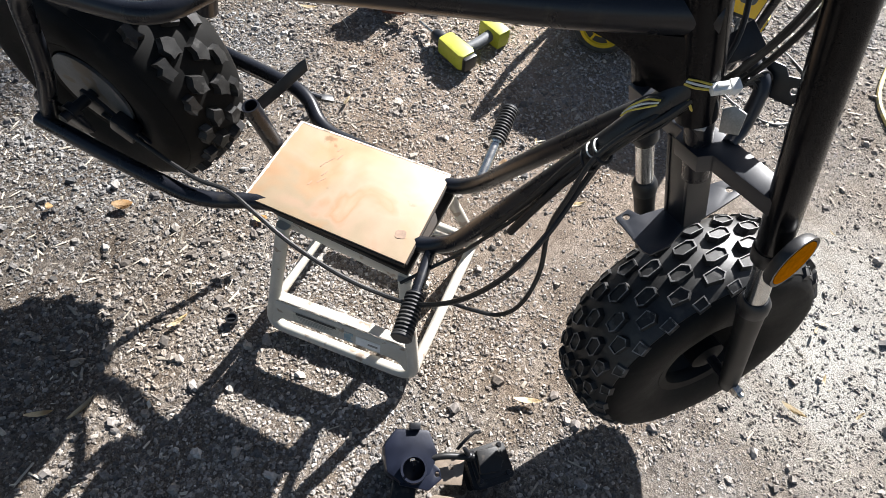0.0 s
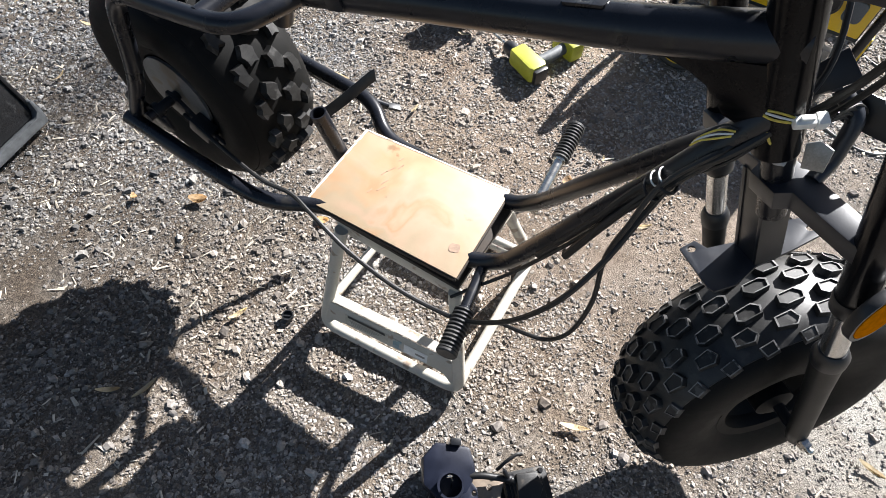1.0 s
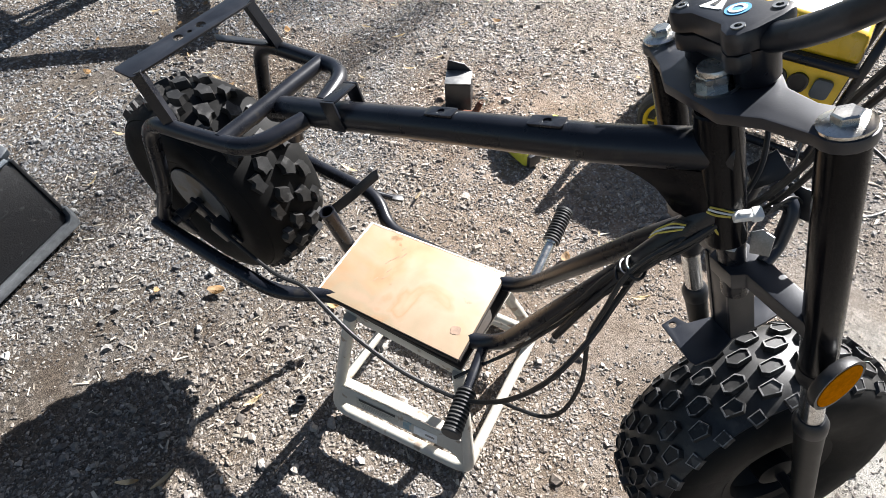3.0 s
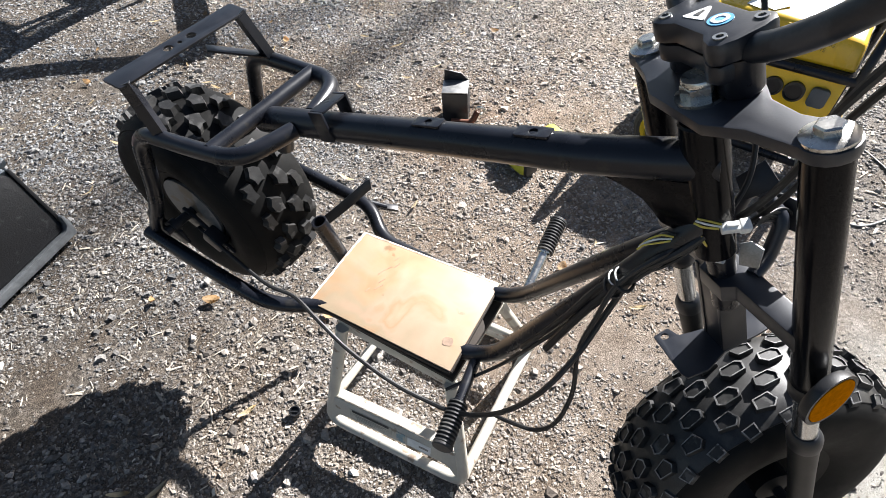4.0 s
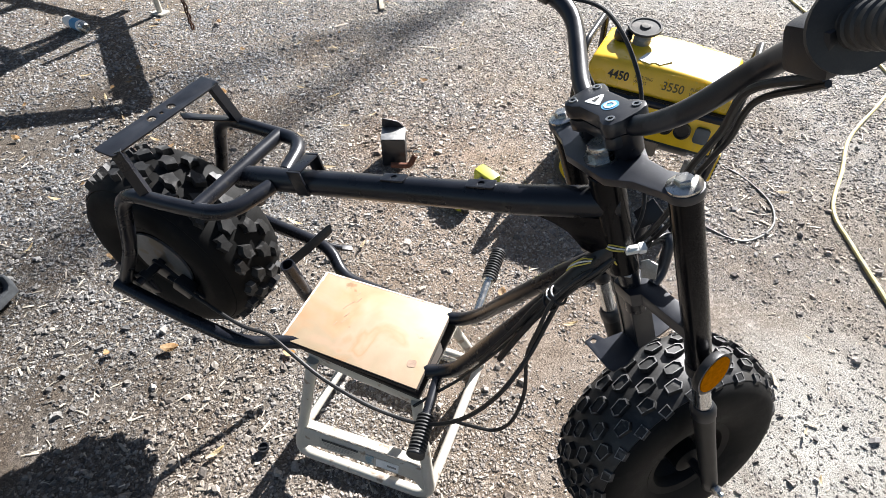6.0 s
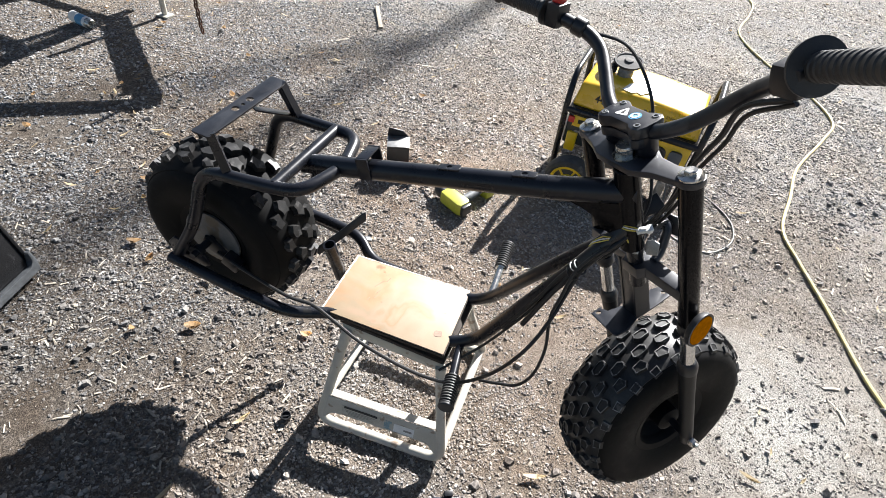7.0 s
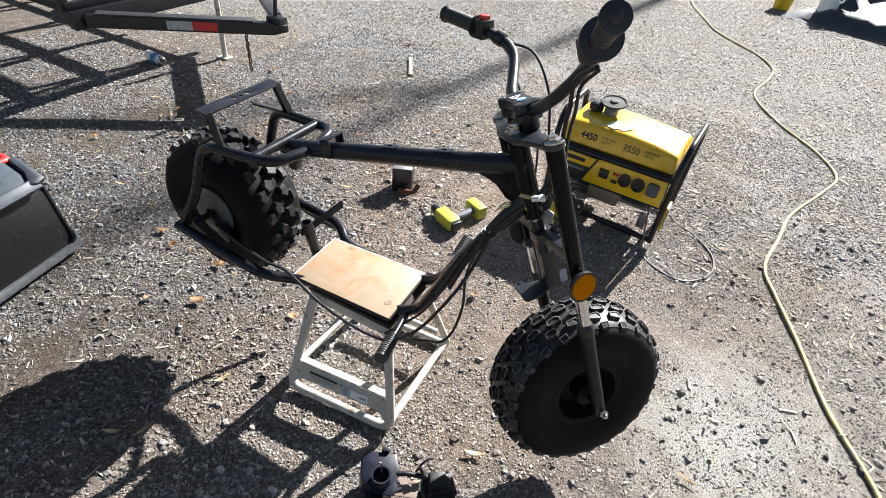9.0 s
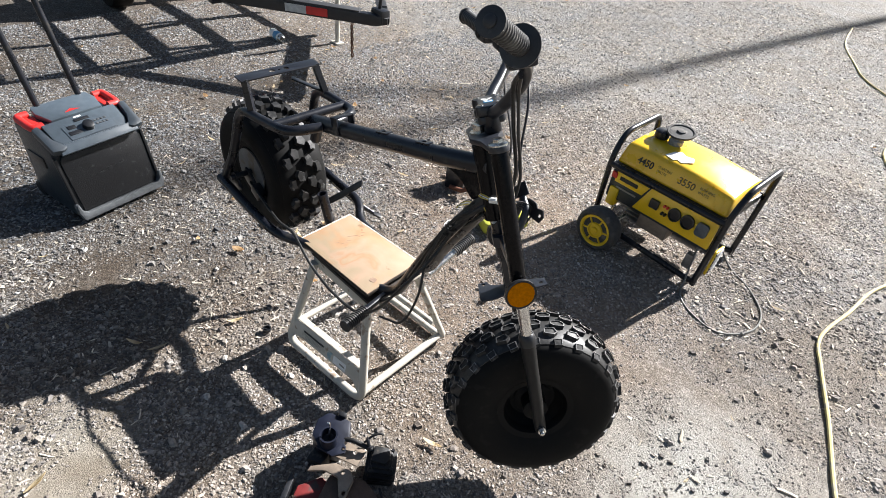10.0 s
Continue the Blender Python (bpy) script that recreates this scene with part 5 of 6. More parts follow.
part("muffler", box((0.16, 0.09, 0.07), pose(0.0, -0.13, 0.145), 0.012), TAN, gen, "tan-grey heat shield")
part("air_filter", box((0.05, 0.05, 0.09), pose(-0.24, -0.17, 0.19), 0.008), YELLOW, gen)
part("bracket_foot", box((0.04, 0.03, 0.07), pose(0.22, -0.16, 0.09), 0.004), ALU, gen)
part("vent_cover", box((0.012, 0.08, 0.12), pose(0.312, -0.14, 0.14), 0.004), YELLOW, gen, "yellow slotted vent cover")
for k in range(6):
    part("vent_slat", box((0.010, 0.074, 0.009), pose(0.318, -0.14, 0.095 + 0.018 * k, 0, 20, 0), 0.001), PRINT, gen)
for y in (-0.318, 0.30):
    mw = Matrix.Diagonal((1 / SX, 1 / SY, 1 / SZ, 1)) @ Matrix.Translation((-0.168, y, 0.107)) @ axes((0, 1, 0))
    grow = Matrix.Scale(1.17, 4)
    w = part("wheel", lathe([(0.03, -0.024), (0.064, -0.024), (0.067, -0.030), (0.076, -0.033), (0.087, -0.026), (0.091, -0.013), (0.091, 0.013), (0.087, 0.026), (0.076, 0.033), (0.067, 0.030), (0.064, 0.024), (0.03, 0.024)], mw @ grow, 40), DUSTY_TYRE, gen, "dusty grey rubber wheel with yellow rim")
    out = -1 if y < 0 else 1
    rimp = lathe([(0.006, -0.034), (0.013, -0.034), (0.015, -0.028), (0.026, -0.026), (0.028, -0.031), (0.032, -0.031), (0.034, -0.022), (0.054, -0.021), (0.058, -0.031), (0.067, -0.032), (0.067, 0.032), (0.058, 0.031), (0.054, 0.021), (0.034, 0.022), (0.032, 0.031), (0.028, 0.031), (0.026, 0.026), (0.015, 0.028), (0.013, 0.034), (0.006, 0.034)], mw @ grow, 40)
    rim_ob = part("rim", rimp, WHEEL_YELLOW, w, "yellow plastic rim")
    for k in range(6):
        m_spoke = mw @ grow @ pose(0, 0, 0, 0, 0, 60 * k + 20)
        part("rim_slot", slab([(0.045, -0.004), (0.053, -0.008), (0.055, 0.0), (0.053, 0.008), (0.045, 0.004)], 0.002, m_spoke @ pose(0, 0, out * 0.0222 - 0.001)), RUBBER, w)
        part("rim_rib", box((0.024, 0.007, 0.008), mw @ grow @ pose(0, 0, 0, 0, 0, 60 * k + 50) @ pose(0.044, 0, out * 0.024), 0.0015), WHEEL_YELLOW, w)
part("axle_rod", rod((-0.166, -0.345, 0.101), (-0.166, 0.32, 0.101), 0.007), STEEL, gen)

# ---- loudspeaker ----
spk = thing("loudspeaker", pose(-1.707, -0.205, 0, 0, 0, 102), "charcoal portable party loudspeaker with red handles", "loudspeaker")


def spk_body():
    prof = [(-0.16, 0.02), (-0.163, 0.05), (-0.118, 0.305), (-0.122, 0.325), (-0.02, 0.378), (0.085, 0.388), (0.12, 0.372), (0.14, 0.05), (0.135, 0.02)]
    bm = slab([(y, z) for y, z in prof], 0.38, Matrix(((0, 0, 1, -0.19), (1, 0, 0, 0), (0, 1, 0, 0), (0, 0, 0, 1))), 0.014)
    return bm


part("cabinet", spk_body(), GREY_PLASTIC, spk, "scuffed charcoal plastic cabinet")
m_front = Matrix.Translation((0, -0.1445, 0.172)) @ pose(0, 0, 0, 90 - 10, 0, 0)
part("grille", slab([(-0.166, -0.128), (0.166, -0.128), (0.172, 0.10), (0.160, 0.122), (-0.160, 0.122), (-0.172, 0.10)], 0.008, m_front, 0.003), mat("speaker_grille", (0.0085, 0.0090, 0.0105), 0.42, 0.0, 0.4, 200, 900, 0.8, wear=(0.035, 0.036, 0.038), wear_at=0.64, wear_scale=45), spk, "black perforated metal grille")
for k, (w, h) in enumerate(((0.03, 0.006), (0.022, 0.016), (0.034, 0.005))):
    part("maker_mark", box((w, h, 0.003), m_front @ pose(-0.045 + 0.042 * k, 0.005 + 0.004 * k, 0.0085), 0.001), BLACK_PLASTIC, spk)
part("foot_trim", slab([(-0.186, -0.028), (0.186, -0.028), (0.196, 0.012), (0.194, 0.05), (0.183, 0.05), (0.178, 0.016), (0.160, 0.002), (-0.160, 0.002), (-0.178, 0.016), (-0.183, 0.05), (-0.194, 0.05), (-0.196, 0.012)], 0.032, m_front @ pose(0, -0.133, -0.006), 0.006), TRIM_GREY, spk, "scraped grey bumper foot")
for sx in (-1, 1):
    part("side_bumper", box((0.012, 0.02, 0.22), m_front @ pose(sx * 0.184, 0.01, -0.002) @ pose(0, 0, 0, 90, 0, 0), 0.005), BLACK_PLASTIC, spk)
m_ctrl = Matrix.Translation((0.0, -0.075, 0.3505)) @ pose(0, 0, 0, 27.5, 0, 0)
part("control_deck", slab([(-0.118, -0.082), (0.118, -0.082), (0.150, -0.02), (0.150, 0.062), (-0.150, 0.062), (-0.150, -0.02)], 0.016, m_ctrl, 0.006), SLATE, spk, "slate blue control deck")
part("deck_brow", slab([(-0.165, -0.02), (0.165, -0.02), (0.155, 0.022), (-0.155, 0.022)], 0.022, Matrix.Translation((0, -0.138, 0.318)) @ pose(0, 0, 0, 52, 0, 0), 0.008), SLATE, spk)
for sx in (-1, 1):
    ear = [(-0.012, -0.088), (0.030, -0.080), (0.034, 0.05), (0.004, 0.058), (-0.004, -0.02), (-0.034, -0.075)]
    part("corner_ear", slab([(sx * x, y) for x, y in (ear if sx > 0 else ear[::-1])], 0.034, m_ctrl @ pose(sx * 0.160, 0.0, -0.004), 0.012), EAR_GREY, spk)
part("control_face", slab(round_rect(0.19, 0.075, 0.006), 0.003, m_ctrl @ pose(0, -0.012, 0.0155), 0.001), SLATE, spk)
part("volume_knob", lathe([(0.022, 0), (0.021, 0.02), (0.017, 0.022)], m_ctrl @ pose(-0.004, -0.01, 0.018), 28), BLACK_PLASTIC, spk)
for r in range(2):
    for c in range(4):
        part("button", box((0.009, 0.009, 0.003), m_ctrl @ pose(0.034 + 0.014 * c, 0.008 - 0.018 * r, 0.0195), 0.001), TRIM_GREY, spk)
    part("button_pad", box((0.05 if r else 0.032, 0.018, 0.003), m_ctrl @ pose(-0.062, 0.008 - 0.028 * r, 0.0195), 0.001), BLACK_PLASTIC, spk)
part("display", box((0.06, 0.013, 0.003), m_ctrl @ pose(-0.005, 0.036, 0.0175), 0.001), BLACK_PLASTIC, spk)
part("display_bar", box((0.03, 0.007, 0.001), m_ctrl @ pose(-0.012, 0.052, 0.0168)), WHITE_LABEL, spk)
part("top_lid", slab([(-0.105, -0.06), (0.105, -0.06), (0.125, 0.02), (0.115, 0.08), (-0.115, 0.08), (-0.125, 0.02)], 0.026, pose(0, 0.04, 0.379, 6, 0, 0), 0.008), SLATE, spk)
part("red_badge", slab([(-0.03, -0.008), (0.03, -0.006), (0.012, 0.004), (0.0, 0.010), (-0.012, 0.003)], 0.002, pose(-0.005, 0.01, 0.4015, 6, 0, 0)), RED, spk)
for sx in (-1, 1):
    pts = [(sx * 0.135, -0.015, 0.385), (sx * 0.174, -0.016, 0.382), (sx * 0.178, 0.01, 0.385), (sx * 0.178, 0.085, 0.392), (sx * 0.172, 0.10, 0.392), (sx * 0.135, 0.10, 0.392)]
    part("carry_handle", tube(rounded(pts, 0.024), 0.016, 12), RED, spk, "red moulded carry handle")
    part("handle_recess", slab(round_rect(0.05, 0.10, 0.012), 0.02, pose(sx * 0.152, 0.042, 0.366, 4, 0, 0), 0.004), RED, spk, "red recess under the handle")
    part("pull_bar", tube([(sx * 0.085, 0.105, 0.37), (sx * 0.085, 0.24, 0.95)], 0.0125), BLACK_PAINT, spk, "black telescopic pull bar")
    part("side_handle", box((0.012, 0.12, 0.05), pose(sx * 0.19, 0.02, 0.24), 0.005), BLACK_PLASTIC, spk)
part("pull_grip", tube(rounded([(-0.085, 0.24, 0.95), (-0.08, 0.25, 0.99), (0.08, 0.25, 0.99), (0.085, 0.24, 0.95)], 0.03), 0.013), BLACK_PLASTIC, spk)
for sx in (-1, 1):
    part("castor", rod((sx * 0.15, 0.14, 0.04), (sx * 0.19, 0.14, 0.04), 0.04, 24, 0.006), BLACK_PLASTIC, spk)
    part("rubber_foot", rod((sx * 0.15, -0.12, 0.0), (sx * 0.15, -0.12, 0.022), 0.018, 16), BLACK_PLASTIC, spk)

# ---- trailer ----
trailer = thing("utility_trailer", pose(-1.95, 1.70, 0, 0, 0, 180), "dark steel utility trailer with mesh sides and reflective tape", "trailer")
BEAM = math.degrees(math.atan2(0.66, 0.92))
for s in (1, -1):
    m = pose(0, 0, 0.43, 0, 0, s * BEAM)
    part("tongue_beam", slab([(-0.02, -0.015), (0.06, -0.036), (1.12, -0.036), (1.12, 0.036), (0.1, 0.036), (-0.02, 0.022)], 0.05, m @ pose(0, 0.025, 0, 90, 0, 0), 0.004), SATIN_BLACK, trailer)
    part("beam_flange", box((0.9, 0.07, 0.008), m @ pose(0.62, -s * 0.012, 0.041), 0.002), mat("scuffed_beam_edge", (0.05, 0.05, 0.052), 0.5, 0.2), trailer)
m = pose(0, 0, 0.43, 0, 0, BEAM)
for x, mt in ((0.455, RED), (0.60, mat("dusty_white_tape", (0.42, 0.43, 0.42), 0.5))):
    part("reflective_tape", box((0.145, 0.002, 0.05), m @ pose(x, 0.0265, 0.0)), mt, trailer, "strip of reflective tape")
part("hitch_coupler", box((0.12, 0.07, 0.09), pose(0.05, 0, 0.45), 0.015), SATIN_BLACK, trailer)
part("coupler_lever", rod((0.06, 0, 0.48), (0.04, 0, 0.62), 0.012), SATIN_BLACK, trailer)
part("jack_leg", rod((0.82, -0.2, 0.0), (0.80, -0.2, 0.5), 0.018), CREAM, trailer)
part("jack_foot", box((0.09, 0.07, 0.012), pose(0.82, -0.2, 0.006), 0.002), CREAM, trailer)
RUSTY_CHAIN = mat("rusty_chain", (0.10, 0.05, 0.03), 0.75, 0.3, 0.4, 60)
for k in range(9):
    a = Vector((0.21 + 0.006 * (k % 2), 0.11, 0.37 - 0.026 * k))
    part("chain_link", tube([a + Vector((0.008 * math.cos(t) * (k % 2), 0.008 * math.cos(t) * ((k + 1) % 2), 0.017 * math.sin(t))) for t in np.linspace(0, 2 * math.pi, 13)[:-1]], 0.0045, 6, closed=True), RUSTY_CHAIN, trailer)
part("cross_member", box((0.06, 1.45, 0.1), pose(0.95, 0, 0.43), 0.004), SATIN_BLACK, trailer)
for x in (1.65, 2.27, 2.9, 3.35):
    part("bed_joist", box((0.05, 1.42, 0.06), pose(x, 0, 0.45), 0.003), SATIN_BLACK, trailer)
for y in (0.26, -0.19):
    part("bed_runner", box((2.36, 0.045, 0.05), pose(2.18, y, 0.505), 0.003), SATIN_BLACK, trailer)
for y in (-0.72, 0.72):
    for z in (0.5, 0.84, 1.12):
        part("side_rail", box((2.4, 0.035, 0.045), pose(2.18, y, z), 0.003), SATIN_BLACK, trailer)
    for k in range(5):
        part("side_post", box((0.045, 0.045, 0.64), pose(0.99 + 0.59 * k, y, 0.81), 0.003), SATIN_BLACK, trailer)
    for k in range(36):
        if y > 0:
            part("mesh_bar", rod((1.03 + 0.045 * k, y, 0.5), (1.03 + 0.045 * k, y, 0.84), 0.003, 6), ALU, trailer)
for z in (0.5, 0.84):
    part("front_rail", box((0.035, 1.45, 0.045), pose(0.98, 0, z), 0.003), SATIN_BLACK, trailer)
for k in range(26):
    part("mesh_bar", rod((0.98, 0.66 - 0.05 * k, 0.5), (0.98, 0.66 - 0.05 * k, 0.84), 0.003, 6), ALU, trailer)
for y in (-0.88, 0.88):
    part("wheel", lathe([(0.1, -0.08), (0.2, -0.09), (0.27, -0.08), (0.28, -0.05), (0.28, 0.05), (0.27, 0.08), (0.2, 0.09), (0.1, 0.08)], Matrix.Translation((2.4, y, 0.28)) @ axes((0, 1, 0)), 32), RUBBER, trailer)

# ---- cordless drill ----
drill = thing("cordless_drill", pose(-0.392, 1.048, 0, 0, 0, -24), "lime green and grey cordless drill lying on the gravel", "drill")
bm = slab([(-0.06, -0.03), (0.05, -0.034), (0.066, -0.026), (0.066, 0.026), (0.05, 0.034), (-0.06, 0.03)], 0.06, pose(0, 0, 0.008), 0.01)
part("motor_body", bm, LIME, drill, "lime green motor housing")
part("rear_cap", box((0.02, 0.052, 0.05), pose(0.07, 0, 0.036), 0.006), BLACK_PLASTIC, drill)
part("chuck", lathe([(0.025, 0), (0.025, 0.03), (0.017, 0.05), (0.008, 0.056)], Matrix.Translation((-0.062, 0.0, 0.036)) @ axes((-1, 0.0, 0)), 20), BLACK_PLASTIC, drill)
part("drill_bit", rod((-0.115, 0.0, 0.036), (-0.205, 0.01, 0.022), 0.005), STEEL, drill)
part("handle", tube(rounded([(0.015, 0.02, 0.036), (0.018, 0.08, 0.036), (0.01, 0.15, 0.036)], 0.03), 0.02, 14), TRIM_GREY, drill, "grey rubber handle")
part("battery", box((0.105, 0.055, 0.066), pose(0.005, 0.175, 0.036), 0.012), LIME, drill, "lime green battery pack")

# ---- metal box and pipe fitting ----
mbox = thing("metal_bracket_box", pose(-0.74, 1.20, 0, 0, 0, 25), "small dark folded sheet-metal box standing on gravel", "box")
part("shell", box((0.10, 0.09, 0.13), pose(0, 0, 0.065), 0.004), SATIN_BLACK, mbox)
part("top_plate", box((0.10, 0.088, 0.004), pose(0, 0, 0.1335), 0.001), ALU, mbox, "bare metal top plate")
part("back_flap", slab([(-0.05, 0), (0.05, 0), (0.02, 0.035), (-0.045, 0.05)], 0.003, Matrix.Translation((0, 0.046, 0.13)) @ pose(0, 0, 0, 90, 0, 0)), SATIN_BLACK, mbox)
fit_ob = thing("pipe_fitting", pose(-0.69, 1.135, 0, 0, 0, 20), "rusty pipe fitting beside a sheet-metal box", "pipe")
part("pipe", tube(rounded([(-0.03, 0, 0.03), (0.05, 0.0, 0.03), (0.07, 0.02, 0.07)], 0.02), 0.012, 14, 0.003), mat("rusty_steel", (0.12, 0.045, 0.025), 0.8, 0.2, 0.4, 60), fit_ob)
part("eye", tube([(0.08 + 0.016 * math.cos(t), 0.02, 0.075 + 0.016 * math.sin(t)) for t in np.linspace(0, 2 * math.pi, 17)[:-1]], 0.006, 8, closed=True), STEEL, fit_ob)

# ---- small engine in the foreground ----
eng = thing("small_engine", pose(0.13, -0.22, 0, 0, 0, 0), "partly stripped small petrol engine lying on the ground", "engine")


def ep(x, y, z):
    return Vector((x - 0.13, y + 0.22, z))


NAVY = mat("navy_plastic", (0.007, 0.009, 0.018), 0.42, 0, 0.3, 40, 700, 0.1, spec=0.3)
OILY = mat("oily_black_casting", (0.008, 0.0078, 0.008), 0.5, 0.2, 0.5, 50, 500, 0.3, wear=(0.05, 0.042, 0.034), wear_at=0.6, wear_scale=35)
RUSTY = mat("rusty_brown_cover", (0.08, 0.052, 0.038), 0.7, 0.2, 0.4, 30, 300, 0.3, wear=(0.17, 0.13, 0.10), wear_at=0.62)
m_air = Matrix.Translation(ep(0.068, -0.17, 0.03)) @ pose(0, 0, 0, 6, 5, 30)
part("air_box", slab([(-0.05, -0.03), (-0.02, -0.055), (0.04, -0.045), (0.055, 0.0), (0.04, 0.045), (-0.03, 0.05), (-0.055, 0.02)], 0.095, m_air, 0.008), NAVY, eng, "blue-black plastic air box")
part("air_box_base", slab([(-0.045, -0.025), (-0.018, -0.048), (0.036, -0.04), (0.046, 0.0), (0.034, 0.04), (-0.026, 0.044)], 0.03, m_air @ pose(0, 0, -0.027), 0.006), OILY, eng)
part("air_box_clip", box((0.022, 0.014, 0.03), m_air @ pose(0.01, 0.052, 0.09), 0.003), BLACK_PLASTIC, eng)
part("intake_tube", lathe([(0.024, 0), (0.026, 0.04), (0.026, 0.055), (0.0215, 0.055), (0.0215, 0.01), (0.002, 0.01)], Matrix.Translation(ep(0.100, -0.20, 0.10)), 28), NAVY, eng)
part("intake_flange", slab([(-0.03, -0.026), (0.028, -0.03), (0.052, -0.006), (0.046, 0.012), (0.02, 0.03), (-0.028, 0.028)], 0.008, Matrix.Translation(ep(0.105, -0.20, 0.108)) @ pose(0, 0, 0, 0, 0, 20), 0.002, ((0.042, 0.002, 0.005),)), NAVY, eng)
part("choke_pin", tube(rounded([ep(0.100, -0.20, 0.115), ep(0.095, -0.19, 0.195), ep(0.089, -0.195, 0.197)], 0.004), 0.0024, 8), CHROME, eng)
m_head = Matrix.Translation(ep(0.222, -0.116, 0.004)) @ pose(0, 0, 0, 3, 5, 44)
part("cylinder_head", slab(round_rect(0.062, 0.058, 0.012), 0.098, m_head, 0.004), OILY, eng, "black oily cylinder head")
for k in range(8):
    w, d = 0.086 - 0.006 * (k % 3), 0.080 - 0.005 * ((k + 1) % 3)
    part("cooling_fin", slab(round_rect(w, d, 0.008), 0.0035, m_head @ pose(0.004 * (k % 2), -0.003 * (k % 2), 0.004 + 0.0115 * k), 0.0006), OILY, eng)
part("rocker_cover", slab([(-0.026, -0.02), (0.016, -0.026), (0.03, -0.006), (0.022, 0.022), (-0.02, 0.026)], 0.014, m_head @ pose(-0.004, 0.004, 0.097), 0.004), OILY, eng)
for x, y in ((-0.03, -0.028), (0.03, -0.028), (0.03, 0.028), (-0.03, 0.028)):
    part("head_bolt", add_hex(bmesh.new(), 0.0055, 0.010, m_head @ pose(x, y, 0.09)), OILED_STEEL, eng)
part("spark_plug", lathe([(0.008, 0), (0.008, 0.012), (0.005, 0.014), (0.005, 0.032), (0.003, 0.036)], m_head @ pose(-0.036, 0.020, 0.095, -35, -25, 0), 14), OILED_STEEL, eng)
part("head_stud", rod(ep(0.285, -0.165, 0.075), ep(0.335, -0.185, 0.07), 0.004, 10), OILED_STEEL, eng)
part("carburettor", slab([(-0.028, -0.02), (0.02, -0.024), (0.03, 0.012), (-0.02, 0.024)], 0.05, Matrix.Translation(ep(0.095, -0.235, 0.03)) @ pose(0, 0, 0, 0, 0, 30), 0.006), OILY, eng, "black oily carburettor body")
for k in range(3):
    part("carburettor_screw", add_hex(bmesh.new(), 0.0045, 0.012, Matrix.Translation(ep(0.082 + 0.016 * k, -0.262 + 0.006 * k, 0.055)) @ axes((0.2, -1, 0.2))), STEEL, eng)
part("fuel_hose", tube(smooth_path([ep(0.115, -0.165, 0.112), ep(0.14, -0.148, 0.116), ep(0.165, -0.135, 0.112), ep(0.20, -0.118, 0.105)]), 0.0068, 10), OILY, eng)
part("ignition_wire", tube(smooth_path([ep(0.16, -0.12, 0.100), ep(0.168, -0.098, 0.118), ep(0.178, -0.078, 0.122), ep(0.186, -0.07, 0.118)]), 0.0035, 8), CABLE, eng)
part("mount_plate", slab([(-0.03, -0.028), (0.036, -0.03), (0.042, 0.02), (-0.026, 0.024)], 0.005, Matrix.Translation(ep(0.152, -0.165, 0.085)) @ pose(0, 0, 0, 4, 0, 25), 0.001, ((0.014, 0.004, 0.006), (-0.014, -0.006, 0.0035))), TAN, eng)
part("support_arm", slab([(-0.09, -0.02), (-0.04, -0.006), (0.0, -0.014), (0.022, -0.06), (0.04, -0.062), (0.046, -0.01), (0.03, 0.012), (-0.02, 0.022), (-0.085, -0.004)], 0.012, Matrix.Translation(ep(0.185, -0.225, 0.088)) @ pose(0, 0, 0, 8, -4, 30), 0.004, ((0.032, -0.048, 0.006), (0.01, 0.002, 0.005))), TAN, eng, "dull tan cast mounting arm")
part("fan_shroud", slab([(-0.06, -0.10), (0.05, -0.10), (0.045, 0.01), (0.0, 0.03), (-0.055, -0.01)], 0.03, Matrix.Translation(ep(0.157, -0.284, 0.03)) @ pose(0, 0, 0, 8, 10, 35), 0.006), RED_PAINT, eng, "chipped dark red fan shroud")
part("shroud_flap", slab([(-0.012, -0.09), (0.004, -0.09), (0.004, 0.0), (-0.012, 0.012)], 0.05, Matrix.Translation(ep(0.098, -0.32, 0.02)) @ pose(0, 0, 0, 0, 0, 35), 0.003), BLACK_PLASTIC, eng)
part("crankcase", slab([(-0.08, -0.07), (0.03, -0.08), (0.075, -0.04), (0.08, 0.04), (0.03, 0.07), (-0.07, 0.06)], 0.075, Matrix.Translation(ep(0.25, -0.255, 0.004)) @ pose(0, 0, 0, 0, 0, 32), 0.014), RUSTY, eng, "brown oily crankcase cover")

# ---- cords ----
def cord(name, points, r, material, label):
    pts = [(x, y, ground_height(x, y) + r + z) for x, y, z in points]
    return tagged(part(name, tube(smooth_path(pts, 10), r, 8), material), label, "extension cord")


